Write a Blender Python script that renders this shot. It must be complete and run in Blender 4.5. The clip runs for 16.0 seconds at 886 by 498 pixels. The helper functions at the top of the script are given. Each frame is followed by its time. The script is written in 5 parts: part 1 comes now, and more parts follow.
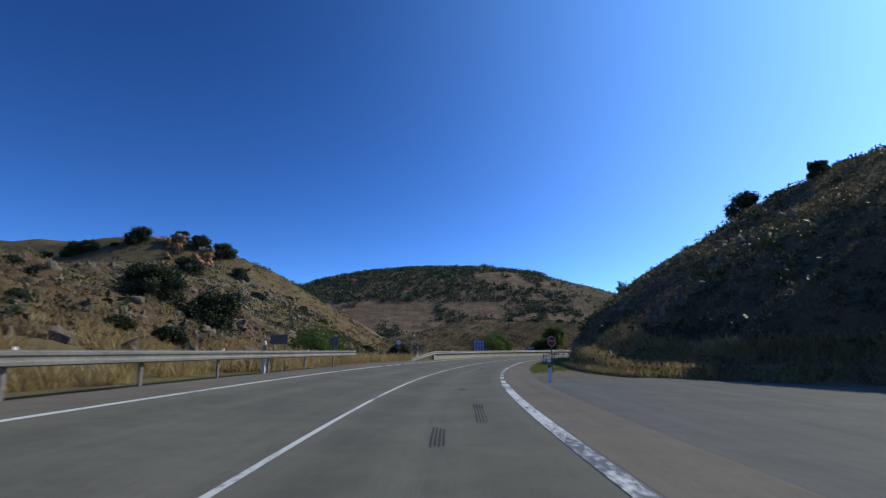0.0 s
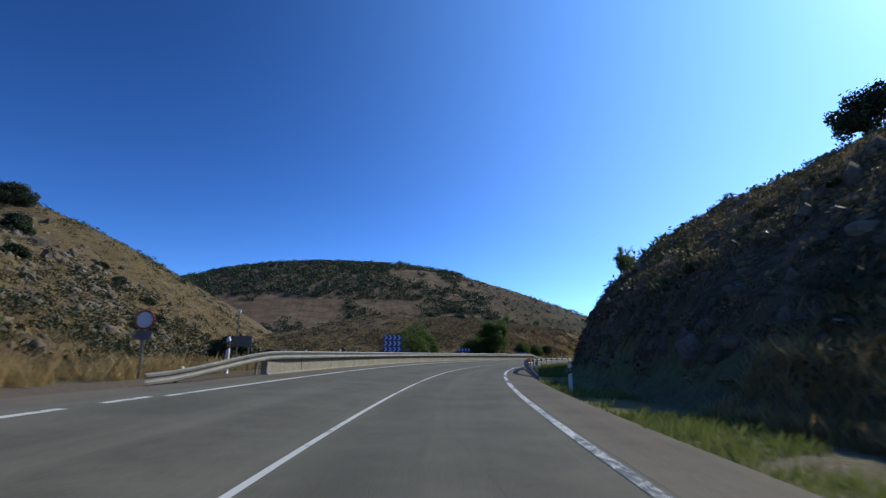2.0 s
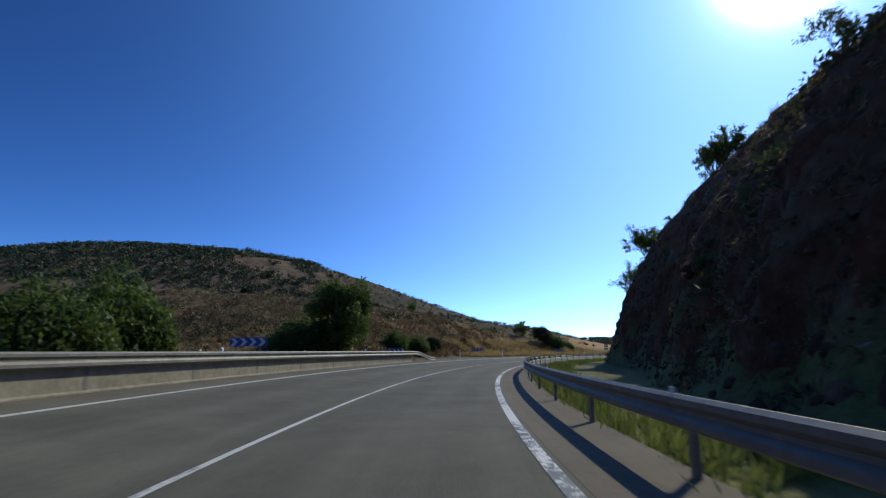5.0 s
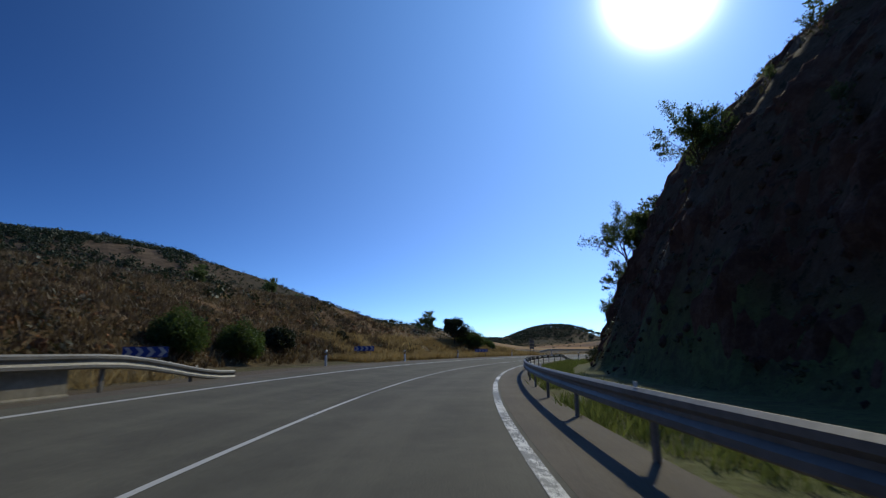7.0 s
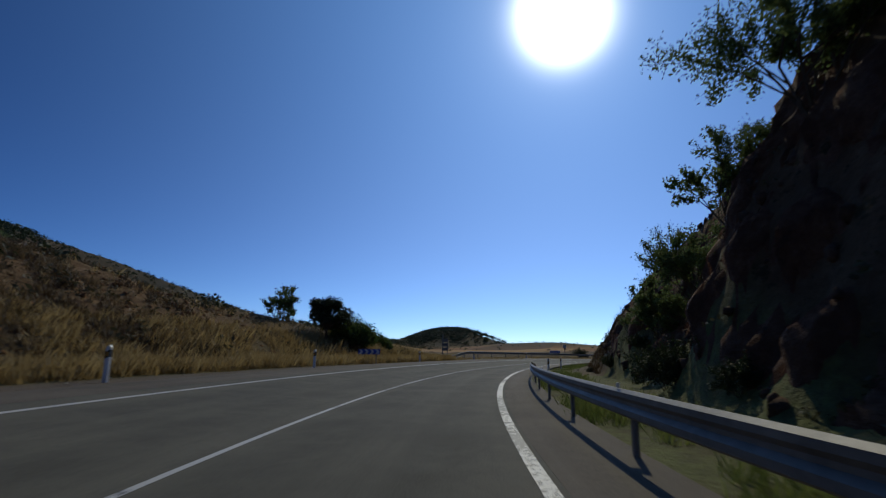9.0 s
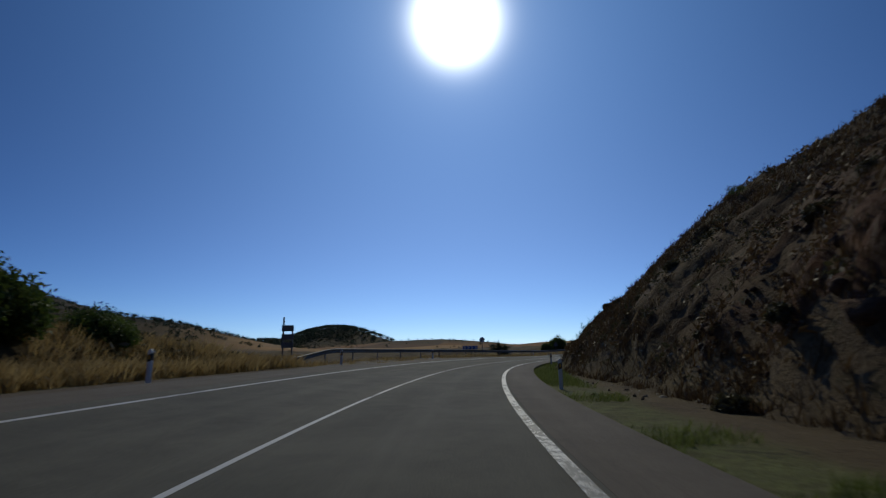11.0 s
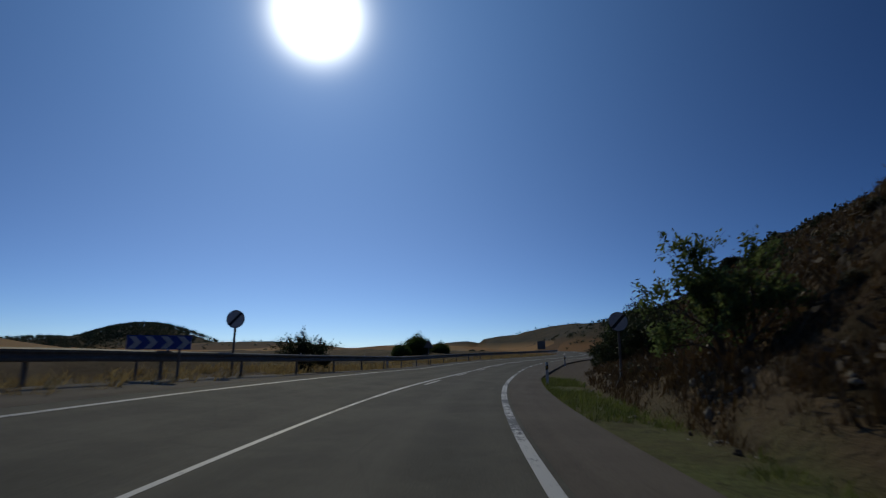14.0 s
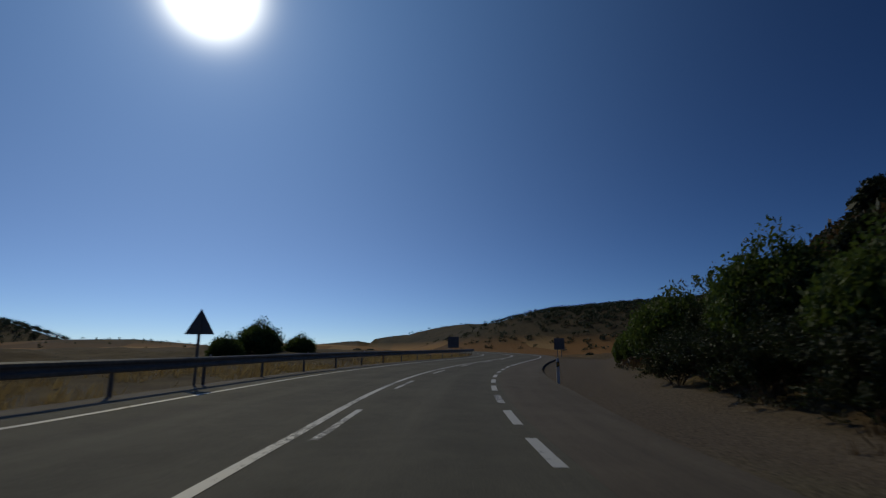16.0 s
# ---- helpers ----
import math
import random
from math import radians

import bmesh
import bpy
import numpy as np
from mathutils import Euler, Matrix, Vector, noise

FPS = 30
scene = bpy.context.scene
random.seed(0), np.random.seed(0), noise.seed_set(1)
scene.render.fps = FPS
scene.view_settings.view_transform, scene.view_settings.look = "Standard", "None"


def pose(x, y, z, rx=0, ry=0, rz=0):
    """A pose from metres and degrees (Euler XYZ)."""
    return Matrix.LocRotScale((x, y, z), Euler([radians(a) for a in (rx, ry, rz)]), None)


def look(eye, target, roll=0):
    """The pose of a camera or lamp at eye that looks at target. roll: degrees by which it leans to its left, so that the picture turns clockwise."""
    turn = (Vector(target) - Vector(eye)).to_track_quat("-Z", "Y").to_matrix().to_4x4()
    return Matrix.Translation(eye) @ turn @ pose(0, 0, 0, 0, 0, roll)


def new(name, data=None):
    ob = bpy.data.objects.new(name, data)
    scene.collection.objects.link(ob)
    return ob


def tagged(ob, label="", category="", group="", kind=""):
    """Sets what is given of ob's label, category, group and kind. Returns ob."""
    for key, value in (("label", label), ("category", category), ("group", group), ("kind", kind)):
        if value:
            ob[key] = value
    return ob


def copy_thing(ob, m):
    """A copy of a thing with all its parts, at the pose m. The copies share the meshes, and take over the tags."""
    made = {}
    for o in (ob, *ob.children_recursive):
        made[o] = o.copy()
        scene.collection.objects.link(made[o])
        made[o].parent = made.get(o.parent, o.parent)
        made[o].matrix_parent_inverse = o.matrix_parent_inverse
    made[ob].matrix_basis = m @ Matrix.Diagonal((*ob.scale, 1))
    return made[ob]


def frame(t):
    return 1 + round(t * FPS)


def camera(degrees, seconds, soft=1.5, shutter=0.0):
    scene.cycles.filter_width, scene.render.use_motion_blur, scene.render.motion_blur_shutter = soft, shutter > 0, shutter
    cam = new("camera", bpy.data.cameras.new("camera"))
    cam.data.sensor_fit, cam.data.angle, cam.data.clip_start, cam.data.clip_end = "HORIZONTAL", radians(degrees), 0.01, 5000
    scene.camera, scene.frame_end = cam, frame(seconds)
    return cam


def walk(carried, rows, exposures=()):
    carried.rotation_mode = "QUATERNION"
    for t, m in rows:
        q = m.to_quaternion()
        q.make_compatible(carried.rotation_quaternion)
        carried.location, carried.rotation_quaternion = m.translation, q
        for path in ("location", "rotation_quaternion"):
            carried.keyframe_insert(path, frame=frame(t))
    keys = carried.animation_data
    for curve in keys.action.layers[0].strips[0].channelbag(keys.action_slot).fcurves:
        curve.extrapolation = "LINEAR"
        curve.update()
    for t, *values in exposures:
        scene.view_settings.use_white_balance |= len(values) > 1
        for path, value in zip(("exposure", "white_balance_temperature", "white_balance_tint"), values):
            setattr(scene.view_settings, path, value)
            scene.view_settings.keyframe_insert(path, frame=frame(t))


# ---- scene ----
EXPOSURES = [(0.0, -0.05, 6400, 4), (3.5, -0.15, 6450, 4), (7.0, -0.95, 6600, 4), (9.0, -1.5, 6700, 4), (12.5, -1.95, 6800, 4), (14.0, -2.0, 7000, 4), (16.0, -2.1, 7500, 4)]
# camera: metres, heading clockwise from +y, tilt up, lean to the left
cam = camera(81.0, 16.0, soft=1.2, shutter=0.2)
PATH = [
    (0.0, -0.00, 0.00, 1.15, 0.00, 11.16, -0.59),
    (0.5, 0.02, 8.51, 1.15, 1.62, 11.30, -0.14),
    (1.0, 0.32, 16.92, 1.15, 3.86, 11.29, 0.24),
    (1.5, 0.97, 25.21, 1.15, 6.52, 11.27, 0.48),
    (2.0, 2.02, 33.38, 1.15, 9.38, 11.35, 0.66),
    (2.5, 3.43, 41.37, 1.15, 12.00, 11.40, 0.71),
    (3.0, 5.17, 49.17, 1.15, 14.40, 11.34, 0.68),
    (3.5, 7.20, 56.77, 1.15, 16.85, 11.27, 0.61),
    (4.0, 9.53, 64.19, 1.15, 19.31, 11.26, 0.46),
    (4.5, 12.16, 71.44, 1.15, 21.83, 11.21, 0.18),
    (5.0, 15.12, 78.57, 1.15, 24.64, 11.16, -0.17),
    (5.5, 18.46, 85.57, 1.15, 27.54, 11.10, -0.49),
    (6.0, 22.16, 92.44, 1.15, 30.28, 11.07, -0.72),
    (6.5, 26.18, 99.15, 1.15, 32.85, 11.08, -0.76),
    (7.0, 30.52, 105.63, 1.15, 36.11, 11.16, -0.54),
    (7.5, 35.19, 111.84, 1.15, 39.07, 11.32, -0.18),
    (8.0, 40.17, 117.80, 1.15, 42.04, 11.41, 0.12),
    (8.5, 45.44, 123.51, 1.15, 44.61, 11.39, 0.34),
    (9.0, 50.97, 129.00, 1.15, 47.28, 11.35, 0.37),
    (9.5, 56.81, 134.23, 1.15, 50.34, 11.30, 0.19),
    (10.0, 62.95, 139.16, 1.15, 53.52, 11.24, -0.12),
    (10.5, 69.37, 143.74, 1.15, 56.65, 11.17, -0.47),
    (11.0, 76.04, 147.99, 1.15, 59.63, 11.10, -0.75),
    (11.5, 82.93, 151.90, 1.15, 62.53, 11.03, -0.88),
    (12.0, 90.00, 155.45, 1.15, 65.48, 11.01, -0.76),
    (12.5, 97.23, 158.64, 1.15, 68.24, 11.30, -0.38),
    (13.0, 104.59, 161.45, 1.15, 71.27, 11.30, 0.00),
    (13.5, 112.03, 163.91, 1.15, 74.13, 11.30, 0.30),
    (14.0, 119.59, 165.86, 1.15, 76.87, 11.50, 0.15),
    (14.5, 127.17, 167.51, 1.15, 79.70, 11.60, 0.10),
    (15.0, 134.78, 168.84, 1.15, 82.76, 11.52, 0.20),
    (15.5, 142.43, 169.71, 1.15, 85.93, 11.45, 0.25),
    (16.0, 150.05, 170.15, 1.15, 88.60, 11.60, 0.30),
]


def aim(x, y, z, yaw, tilt, lean):
    a, b = radians(yaw), radians(tilt)
    way = Vector((math.sin(a) * math.cos(b), math.cos(a) * math.cos(b), math.sin(b)))
    return look((x, y, z), Vector((x, y, z)) + 10 * way, lean)


walk(cam, [(t, aim(*row)) for t, *row in PATH], EXPOSURES)

LANE0 = (-0.19, 0.0)

# ---- light: clear sky, high sun ahead and to the right ----
SUN_AZ, SUN_EL = 61.6, 34.8
world = bpy.data.worlds.new("sky")
world.use_nodes = True
scene.world = world
wn = world.node_tree.nodes
sky = wn.new("ShaderNodeTexSky")
sky.sky_type = "NISHITA"
sky.sun_disc = False
sky.sun_elevation, sky.sun_rotation = radians(SUN_EL), radians(SUN_AZ)
sky.altitude, sky.air_density, sky.dust_density, sky.ozone_density = 900, 0.6, 0.15, 2.0
wl = world.node_tree.links
deep = wn.new("ShaderNodeGamma")
deep.inputs["Gamma"].default_value = 1.35
wl.new(sky.outputs[0], deep.inputs[0])
rich = wn.new("ShaderNodeHueSaturation")
rich.inputs["Saturation"].default_value = 1.1
wl.new(deep.outputs[0], rich.inputs["Color"])
cool = wn.new("ShaderNodeMix")
cool.data_type, cool.blend_type = "RGBA", "MULTIPLY"
cool.inputs[0].default_value, cool.inputs[7].default_value = 1.0, (0.75, 0.85, 1.08, 1.0)
wl.new(rich.outputs[0], cool.inputs[6])
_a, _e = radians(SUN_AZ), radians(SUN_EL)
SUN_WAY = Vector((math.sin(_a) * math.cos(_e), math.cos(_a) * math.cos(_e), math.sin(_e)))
# bright aureole added round the sun; its tight white core imitates lens glare
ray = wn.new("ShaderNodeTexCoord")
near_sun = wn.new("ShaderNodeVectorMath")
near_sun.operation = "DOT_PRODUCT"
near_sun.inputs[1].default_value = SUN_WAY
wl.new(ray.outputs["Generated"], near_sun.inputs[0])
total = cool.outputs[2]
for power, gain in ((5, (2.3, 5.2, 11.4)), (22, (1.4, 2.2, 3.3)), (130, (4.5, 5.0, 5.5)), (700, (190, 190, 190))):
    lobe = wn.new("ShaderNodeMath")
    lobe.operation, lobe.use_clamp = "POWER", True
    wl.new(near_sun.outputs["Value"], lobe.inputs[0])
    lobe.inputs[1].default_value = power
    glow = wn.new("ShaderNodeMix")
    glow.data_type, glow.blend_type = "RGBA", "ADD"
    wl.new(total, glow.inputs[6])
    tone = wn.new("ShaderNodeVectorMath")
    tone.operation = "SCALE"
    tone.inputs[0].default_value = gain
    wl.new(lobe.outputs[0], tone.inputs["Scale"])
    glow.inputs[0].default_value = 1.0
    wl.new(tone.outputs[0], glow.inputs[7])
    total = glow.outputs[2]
# pale dust low over the horizon, brightest towards the sun
parts = wn.new("ShaderNodeSeparateXYZ")
wl.new(ray.outputs["Generated"], parts.inputs[0])


def sky_math(op, a, b):
    n = wn.new("ShaderNodeMath")
    n.operation, n.use_clamp = op, op != "MULTIPLY"
    for socket, v in zip(n.inputs, (a, b)):
        if isinstance(v, (int, float)):
            socket.default_value = v
        else:
            wl.new(v, socket)
    return n.outputs[0]


low_sky = sky_math("POWER", sky_math("SUBTRACT", 1.0, parts.outputs[2]), 5.0)
sunward = sky_math("POWER", near_sun.outputs["Value"], 6.0)
dust = wn.new("ShaderNodeVectorMath")
dust.operation = "SCALE"
dust.inputs[0].default_value = (13, 15.5, 17)
wl.new(sky_math("MULTIPLY", low_sky, sunward), dust.inputs["Scale"])
hazy = wn.new("ShaderNodeMix")
hazy.data_type, hazy.blend_type = "RGBA", "ADD"
hazy.inputs[0].default_value = 1.0
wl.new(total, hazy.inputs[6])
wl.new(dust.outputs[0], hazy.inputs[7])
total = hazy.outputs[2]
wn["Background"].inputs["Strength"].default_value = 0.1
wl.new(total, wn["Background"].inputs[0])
sun = new("sun", bpy.data.lights.new("sun", "SUN"))
sun.data.energy, sun.data.angle, sun.data.color = 3.6, radians(0.53), (1.0, 0.92, 0.71)
sun.matrix_world = look(tuple(SUN_WAY * 200), (0, 0, 0))

# ---- the line of the road: heading every 8 m, integrated ----
HEAD0 = -80.0
HEADINGS = [-2, -2, -2, -1.9, -1.8, -1.6, -1.4, -1.2, -0.9, -0.6, -0.86, 0.97, 3.16, 5.9, 8.64, 10.82, 12.51, 14.27, 16.45, 19.5, 22.95, 26.29, 29.23, 31.85, 34.95, 38.15, 41.19, 44.05, 47.07, 50.42, 53.77, 56.83, 59.59, 62.21, 64.72, 66.92, 69.69, 73.84, 77.7, 80.82, 83.8, 86.85, 87.65, 89.84, 93.43, 97.75, 101, 103.5, 104.5, 103, 99, 94, 89, 85, 82, 80.5, 79.5, 79, 79]
STEP = 0.5
_sk = HEAD0 + 8.0 * np.arange(len(HEADINGS))
RS = np.arange(HEAD0, _sk[-1], STEP)
_kern = np.hanning(25) / np.hanning(25).sum()
_h = np.interp(RS, _sk, HEADINGS)
RH = np.radians(np.convolve(np.pad(_h, 12, mode="edge"), _kern, mode="valid"))
RX = np.cumsum(np.sin(RH)) * STEP
RY = np.cumsum(np.cos(RH)) * STEP
_i0 = int(-HEAD0 / STEP)
RX, RY = RX - RX[_i0] + LANE0[0], RY - RY[_i0] + LANE0[1]


def ramp(s, ks, vs):
    return np.interp(s, ks, vs)


def smooth(u):
    u = np.clip(u, 0.0, 1.0)
    return u * u * (3 - 2 * u)


def road_z(s, lat):
    """Height of the paved surface: tilted into the bend, rising gently at the far end."""
    e = ramp(s, [-80, 235, 268, 400], [0.065, 0.065, 0.02, 0.0])
    return e * np.maximum(-lat - 1.9, 0.0) + 0.018 * np.maximum(s - 262.0, 0.0) - 0.02 * np.maximum(lat - 1.9, 0)


def at(s, lat, dz=0.0):
    """World place of a station along the road and a distance to its right."""
    x = np.interp(s, RS, RX)
    y = np.interp(s, RS, RY)
    h = np.interp(s, RS, RH)
    return Vector((float(x + lat * np.cos(h)), float(y - lat * np.sin(h)), float(road_z(s, lat) + dz)))


def heading(s):
    return float(np.degrees(np.interp(s, RS, RH)))


def station(x, y):
    """Station and lateral distance of many world points."""
    x, y = np.asarray(x, float), np.asarray(y, float)
    s, lat = np.empty(x.shape), np.empty(x.shape)
    c = slice(None, None, 4)
    for a in range(0, len(x), 4000):
        b = slice(a, a + 4000)
        d2 = (x[b, None] - RX[None, c]) ** 2 + (y[b, None] - RY[None, c]) ** 2
        i = d2.argmin(1) * 4
        sn, cs = np.sin(RH[i]), np.cos(RH[i])
        dx, dy = x[b] - RX[i], y[b] - RY[i]
        along = dx * sn + dy * cs
        s[b] = RS[i] + np.clip(along, -400, 400)
        lat[b] = dx * cs - dy * sn
    return s, lat


# ---- value noise for relief ----
_tab = np.random.RandomState(7).rand(256, 256)


def vnoise(x, y):
    xi, yi = np.floor(x).astype(int), np.floor(y).astype(int)
    u, v = x - xi, y - yi
    u, v = u * u * (3 - 2 * u), v * v * (3 - 2 * v)
    g = lambda a, b: _tab[a % 256, b % 256]
    return (g(xi, yi) * (1 - u) + g(xi + 1, yi) * u) * (1 - v) + (g(xi, yi + 1) * (1 - u) + g(xi + 1, yi + 1) * u) * v - 0.5


def fbm(x, y, n=4):
    t, a = 0, 1.0
    for k in range(n):
        t = t + a * vnoise(x * 2 ** k + 17.3 * k, y * 2 ** k - 9.1 * k)
        a *= 0.5
    return t


def ridge(x, y, pts, half):
    """A rounded ridge along a line of (x, y, height)."""
    out = np.zeros(x.shape)
    for (ax, ay, ah), (bx, by, bh) in zip(pts, pts[1:]):
        ex, ey = bx - ax, by - ay
        u = np.clip(((x - ax) * ex + (y - ay) * ey) / (ex * ex + ey * ey), 0, 1)
        dist = np.hypot(x - ax - u * ex, y - ay - u * ey)
        out = np.maximum(out, (ah + u * (bh - ah)) * np.cos(np.clip(dist / half, 0, 1) * np.pi / 2) ** 2)
    return out


def dome(x, y, cx, cy, h, rx, ry, p=2.6):
    return h * np.exp(-(np.abs((x - cx) / rx) ** p + np.abs((y - cy) / ry) ** p))


# the country beyond the bend is laid out in axes of its own, turned to the right
FAR_FROM, FAR_TO, FAR_TURN = (31.20, 114.23), (34.51, 112.47), radians(2.5)


def to_far_axes(x, y):
    dx, dy = x - FAR_TO[0], y - FAR_TO[1]
    return FAR_FROM[0] + dx * math.cos(FAR_TURN) - dy * math.sin(FAR_TURN), FAR_FROM[1] + dx * math.sin(FAR_TURN) + dy * math.cos(FAR_TURN)


def from_far_axes(x, y):
    dx, dy = x - FAR_FROM[0], y - FAR_FROM[1]
    return FAR_TO[0] + dx * math.cos(FAR_TURN) + dy * math.sin(FAR_TURN), FAR_TO[1] - dx * math.sin(FAR_TURN) + dy * math.cos(FAR_TURN)


TOE_S = [10, 18, 22, 26, 33, 45, 60, 75, 90, 100, 110, 120, 130, 140, 150, 160, 170, 185, 197, 212, 240, 270, 300, 400]
TOE_V = [60, 26, 14, 9.5, 7.6, 6.3, 6.2, 6.3, 6.6, 7.8, 9.6, 10.6, 9.8, 8.2, 6.8, 7.3, 8.0, 7.1, 6.6, 4.8, 5.6, 7.0, 9.0, 15]


def ground(x, y, s=None, lat=None, rough=True):
    """Height of the natural ground."""
    if s is None:
        s, lat = station(x, y)
    z0 = road_z(np.clip(s, HEAD0, 330), np.clip(lat, -8.5, 8.0))
    far = smooth((np.abs(lat) - 20) / 200)
    z = z0 * (1 - far) - 0.13
    # cut slope on the inside of the bend
    toe = ramp(s, TOE_S, TOE_V)
    d = np.maximum(lat - toe, 0)
    if rough:
        gully = ramp(s, [40, 80, 92, 165, 190, 245], [0.1, 0.5, 1, 1, 0.7, 0.3])
        d = np.maximum(d + gully * smooth(d / 0.8) * (1.3 * fbm(s / 4.5 + 5, lat / 9) + 0.6 * fbm(s / 1.5, lat / 2.5)), 0)
    face = ramp(s, [30, 45, 55, 75, 90, 110, 150, 170, 190, 215, 240, 260], [0.3, 1.6, 4, 5.4, 7.6, 9, 9, 6, 2.8, 1.7, 1.1, 0.3])
    rise = ramp(s, [40, 60, 75, 85, 108, 125, 140, 150, 160, 170, 190, 205, 215, 225, 240, 255, 270, 285, 400], [0.7, 0.66, 0.63, 0.64, 0.8, 1.08, 1.08, 0.95, 0.98, 0.96, 0.9, 0.97, 0.96, 0.9, 0.82, 0.7, 0.9, 0.8, 0.3])
    H = ramp(s, [20, 60, 75, 90, 110, 140, 150, 170, 190, 205, 215, 235, 250, 272, 288, 304, 320], [22, 22, 19, 12, 18, 18, 15.5, 15, 15, 15.5, 14, 11.5, 11.5, 16.5, 11, 3, 0.01])
    cut = face * np.tanh(2.2 * d / face) + H * np.tanh(rise * np.maximum(d - 1.5, 0) / H)
    # the hill on the outside, the bank behind the bend, and the far hills
    dl = np.maximum(-lat - 11.0, 0)
    crest = ramp(y, [-60, 0, 30, 60, 90, 130, 185, 240, 300], [4, 5, 7.5, 15, 28, 41, 37, 14, 0])
    dh = np.minimum(dl, np.maximum(-11.5 - 0.03 * (y - 50) - x, 0))
    crest = crest * (1 - 0.36 * smooth((-x - 34) / 26) * (1 - smooth((y - 112) / 30))) * (1 - 0.18 * smooth((-x - 62) / 40))
    hill = crest * np.tanh(ramp(y, [20, 80, 130], [0.4, 0.42, 0.77]) * dh / np.maximum(crest, 0.1))
    db = np.maximum(-lat - 13.5, 0)
    Hb = ramp(s, [112, 128, 145, 172, 190, 206], [0.0, 3.0, 6.4, 6.6, 3.6, 0.5])
    bank = np.where(db > 0, Hb * np.tanh(0.6 * db / np.maximum(Hb, 0.05)), 0)
    bank = (bank + np.minimum(Hb, 6) / 6 * 0.13 * np.clip(db - 7, 0, 40)) * (1 - smooth((db - 40) / 80))
    fars = dome(x, y, -3, 750, 113, 318, 245)
    fars = np.maximum(fars, ridge(x, y, [(60, 690, 112), (121, 606, 70), (152, 569, 53), (197, 535, 37), (250, 510, 27), (290, 500, 12), (330, 490, 3)], 165))
    u, v = to_far_axes(x, y)
    fars = np.maximum(fars, dome(u, v, 1176, 1231, 74, 175, 175, 2.2))
    fars = np.maximum(fars, dome(u, v, 1000, 1330, 36, 170, 170, 2.2))
    fars = np.maximum(fars, dome(u, v, 375, 252, 4.6, 95, 45, 2.0))
    fars = np.maximum(fars, dome(u, v, 900, 700, 23, 260, 150, 2.0))
    fars = np.maximum(fars, ridge(u, v, [(1050, 900, 3), (1010, 560, 11), (1005, 460, 16), (1017, 351, 24), (1029, 273, 36), (1033, 205, 52), (900, 110, 50), (724, 70, 52), (650, -40, 56)], 230))
    fars = np.maximum(fars, ridge(x, y, [(-900, 300, 90), (-420, 330, 70), (-330, 200, 45)], 160))
    fars = fars * np.maximum(smooth((np.abs(lat) - 16) / 40), smooth((s - 390) / 80))
    up = np.maximum(np.maximum(hill, bank), np.maximum(fars, cut))
    z = z + up
    if rough:
        dist = np.maximum(np.maximum(lat - toe + 0.3, -lat - 9.5), 0)
        amp = smooth(dist / 6.0)
        z = z + amp * (0.9 * fbm(x / 9, y / 9) + 0.28 * fbm(x / 1.7, y / 1.7, 3))
        steep = smooth((cut - 0.4) / 2.5) * ramp(s, [60, 80, 165, 215], [0.35, 1, 1, 0.45])
        z = z + steep * (0.8 * np.abs(fbm(s / 2.6, lat / 1.1)) + 0.9 * fbm(x / 3.1, y / 3.1))
        rocky = smooth((hill - 1) / 4) * smooth(fbm(x / 14 + 3, y / 14) * 3 + 0.35) * (s < 75)
        z = z + rocky * 2.6 * np.abs(fbm(x / 2.9, y / 2.9))
    return np.where((lat > -7.9) & (lat < 3.6), np.minimum(z, z0 - 0.13), z)


def spot(s, lat, dz=0.0):
    """A place on the natural ground, by station and lateral distance."""
    p = at(s, lat)
    p.z = float(ground(np.array([p.x]), np.array([p.y]))[0]) + dz
    return p


# ---- materials ----
def material(name, rough=0.8, metal=0.0):
    m = bpy.data.materials.new(name)
    m.use_nodes = True
    b = m.node_tree.nodes["Principled BSDF"]
    b.inputs["Roughness"].default_value, b.inputs["Metallic"].default_value = rough, metal
    if rough > 0.7:
        b.inputs["Specular IOR Level"].default_value = 0.15
    return m, m.node_tree, b


def node(tree, kind, **props):
    n = tree.nodes.new(kind)
    for key, value in props.items():
        n.inputs[key.replace("_", " ")].default_value = value
    return n


def noise_tex(tree, scale, detail=5.0, rough=0.6, coord=None):
    n = tree.nodes.new("ShaderNodeTexNoise")
    n.inputs["Scale"].default_value, n.inputs["Detail"].default_value, n.inputs["Roughness"].default_value = scale, detail, rough
    tree.links.new(coord if coord else position(tree), n.inputs["Vector"])
    return n.outputs["Fac"]


def position(tree):
    return tree.nodes.new("ShaderNodeNewGeometry").outputs["Position"]


def steps(tree, fac, *stops):
    r = tree.nodes.new("ShaderNodeValToRGB")
    el = r.color_ramp.elements
    while len(el) < len(stops):
        el.new(0.5)
    for e, (p, c) in zip(el, stops):
        e.position = p
        e.color = (*c, 1) if len(c) == 3 else c
    tree.links.new(fac, r.inputs[0])
    return r.outputs[0]


def mix(tree, fac, a, b, mode="MIX"):
    n = tree.nodes.new("ShaderNodeMix")
    n.data_type, n.blend_type = "RGBA", mode
    for socket, v in ((n.inputs[0], fac), (n.inputs[6], a), (n.inputs[7], b)):
        if isinstance(v, (int, float)):
            socket.default_value = v
        elif isinstance(v, tuple):
            socket.default_value = (*v, 1)
        else:
            tree.links.new(v, socket)
    return n.outputs[2]


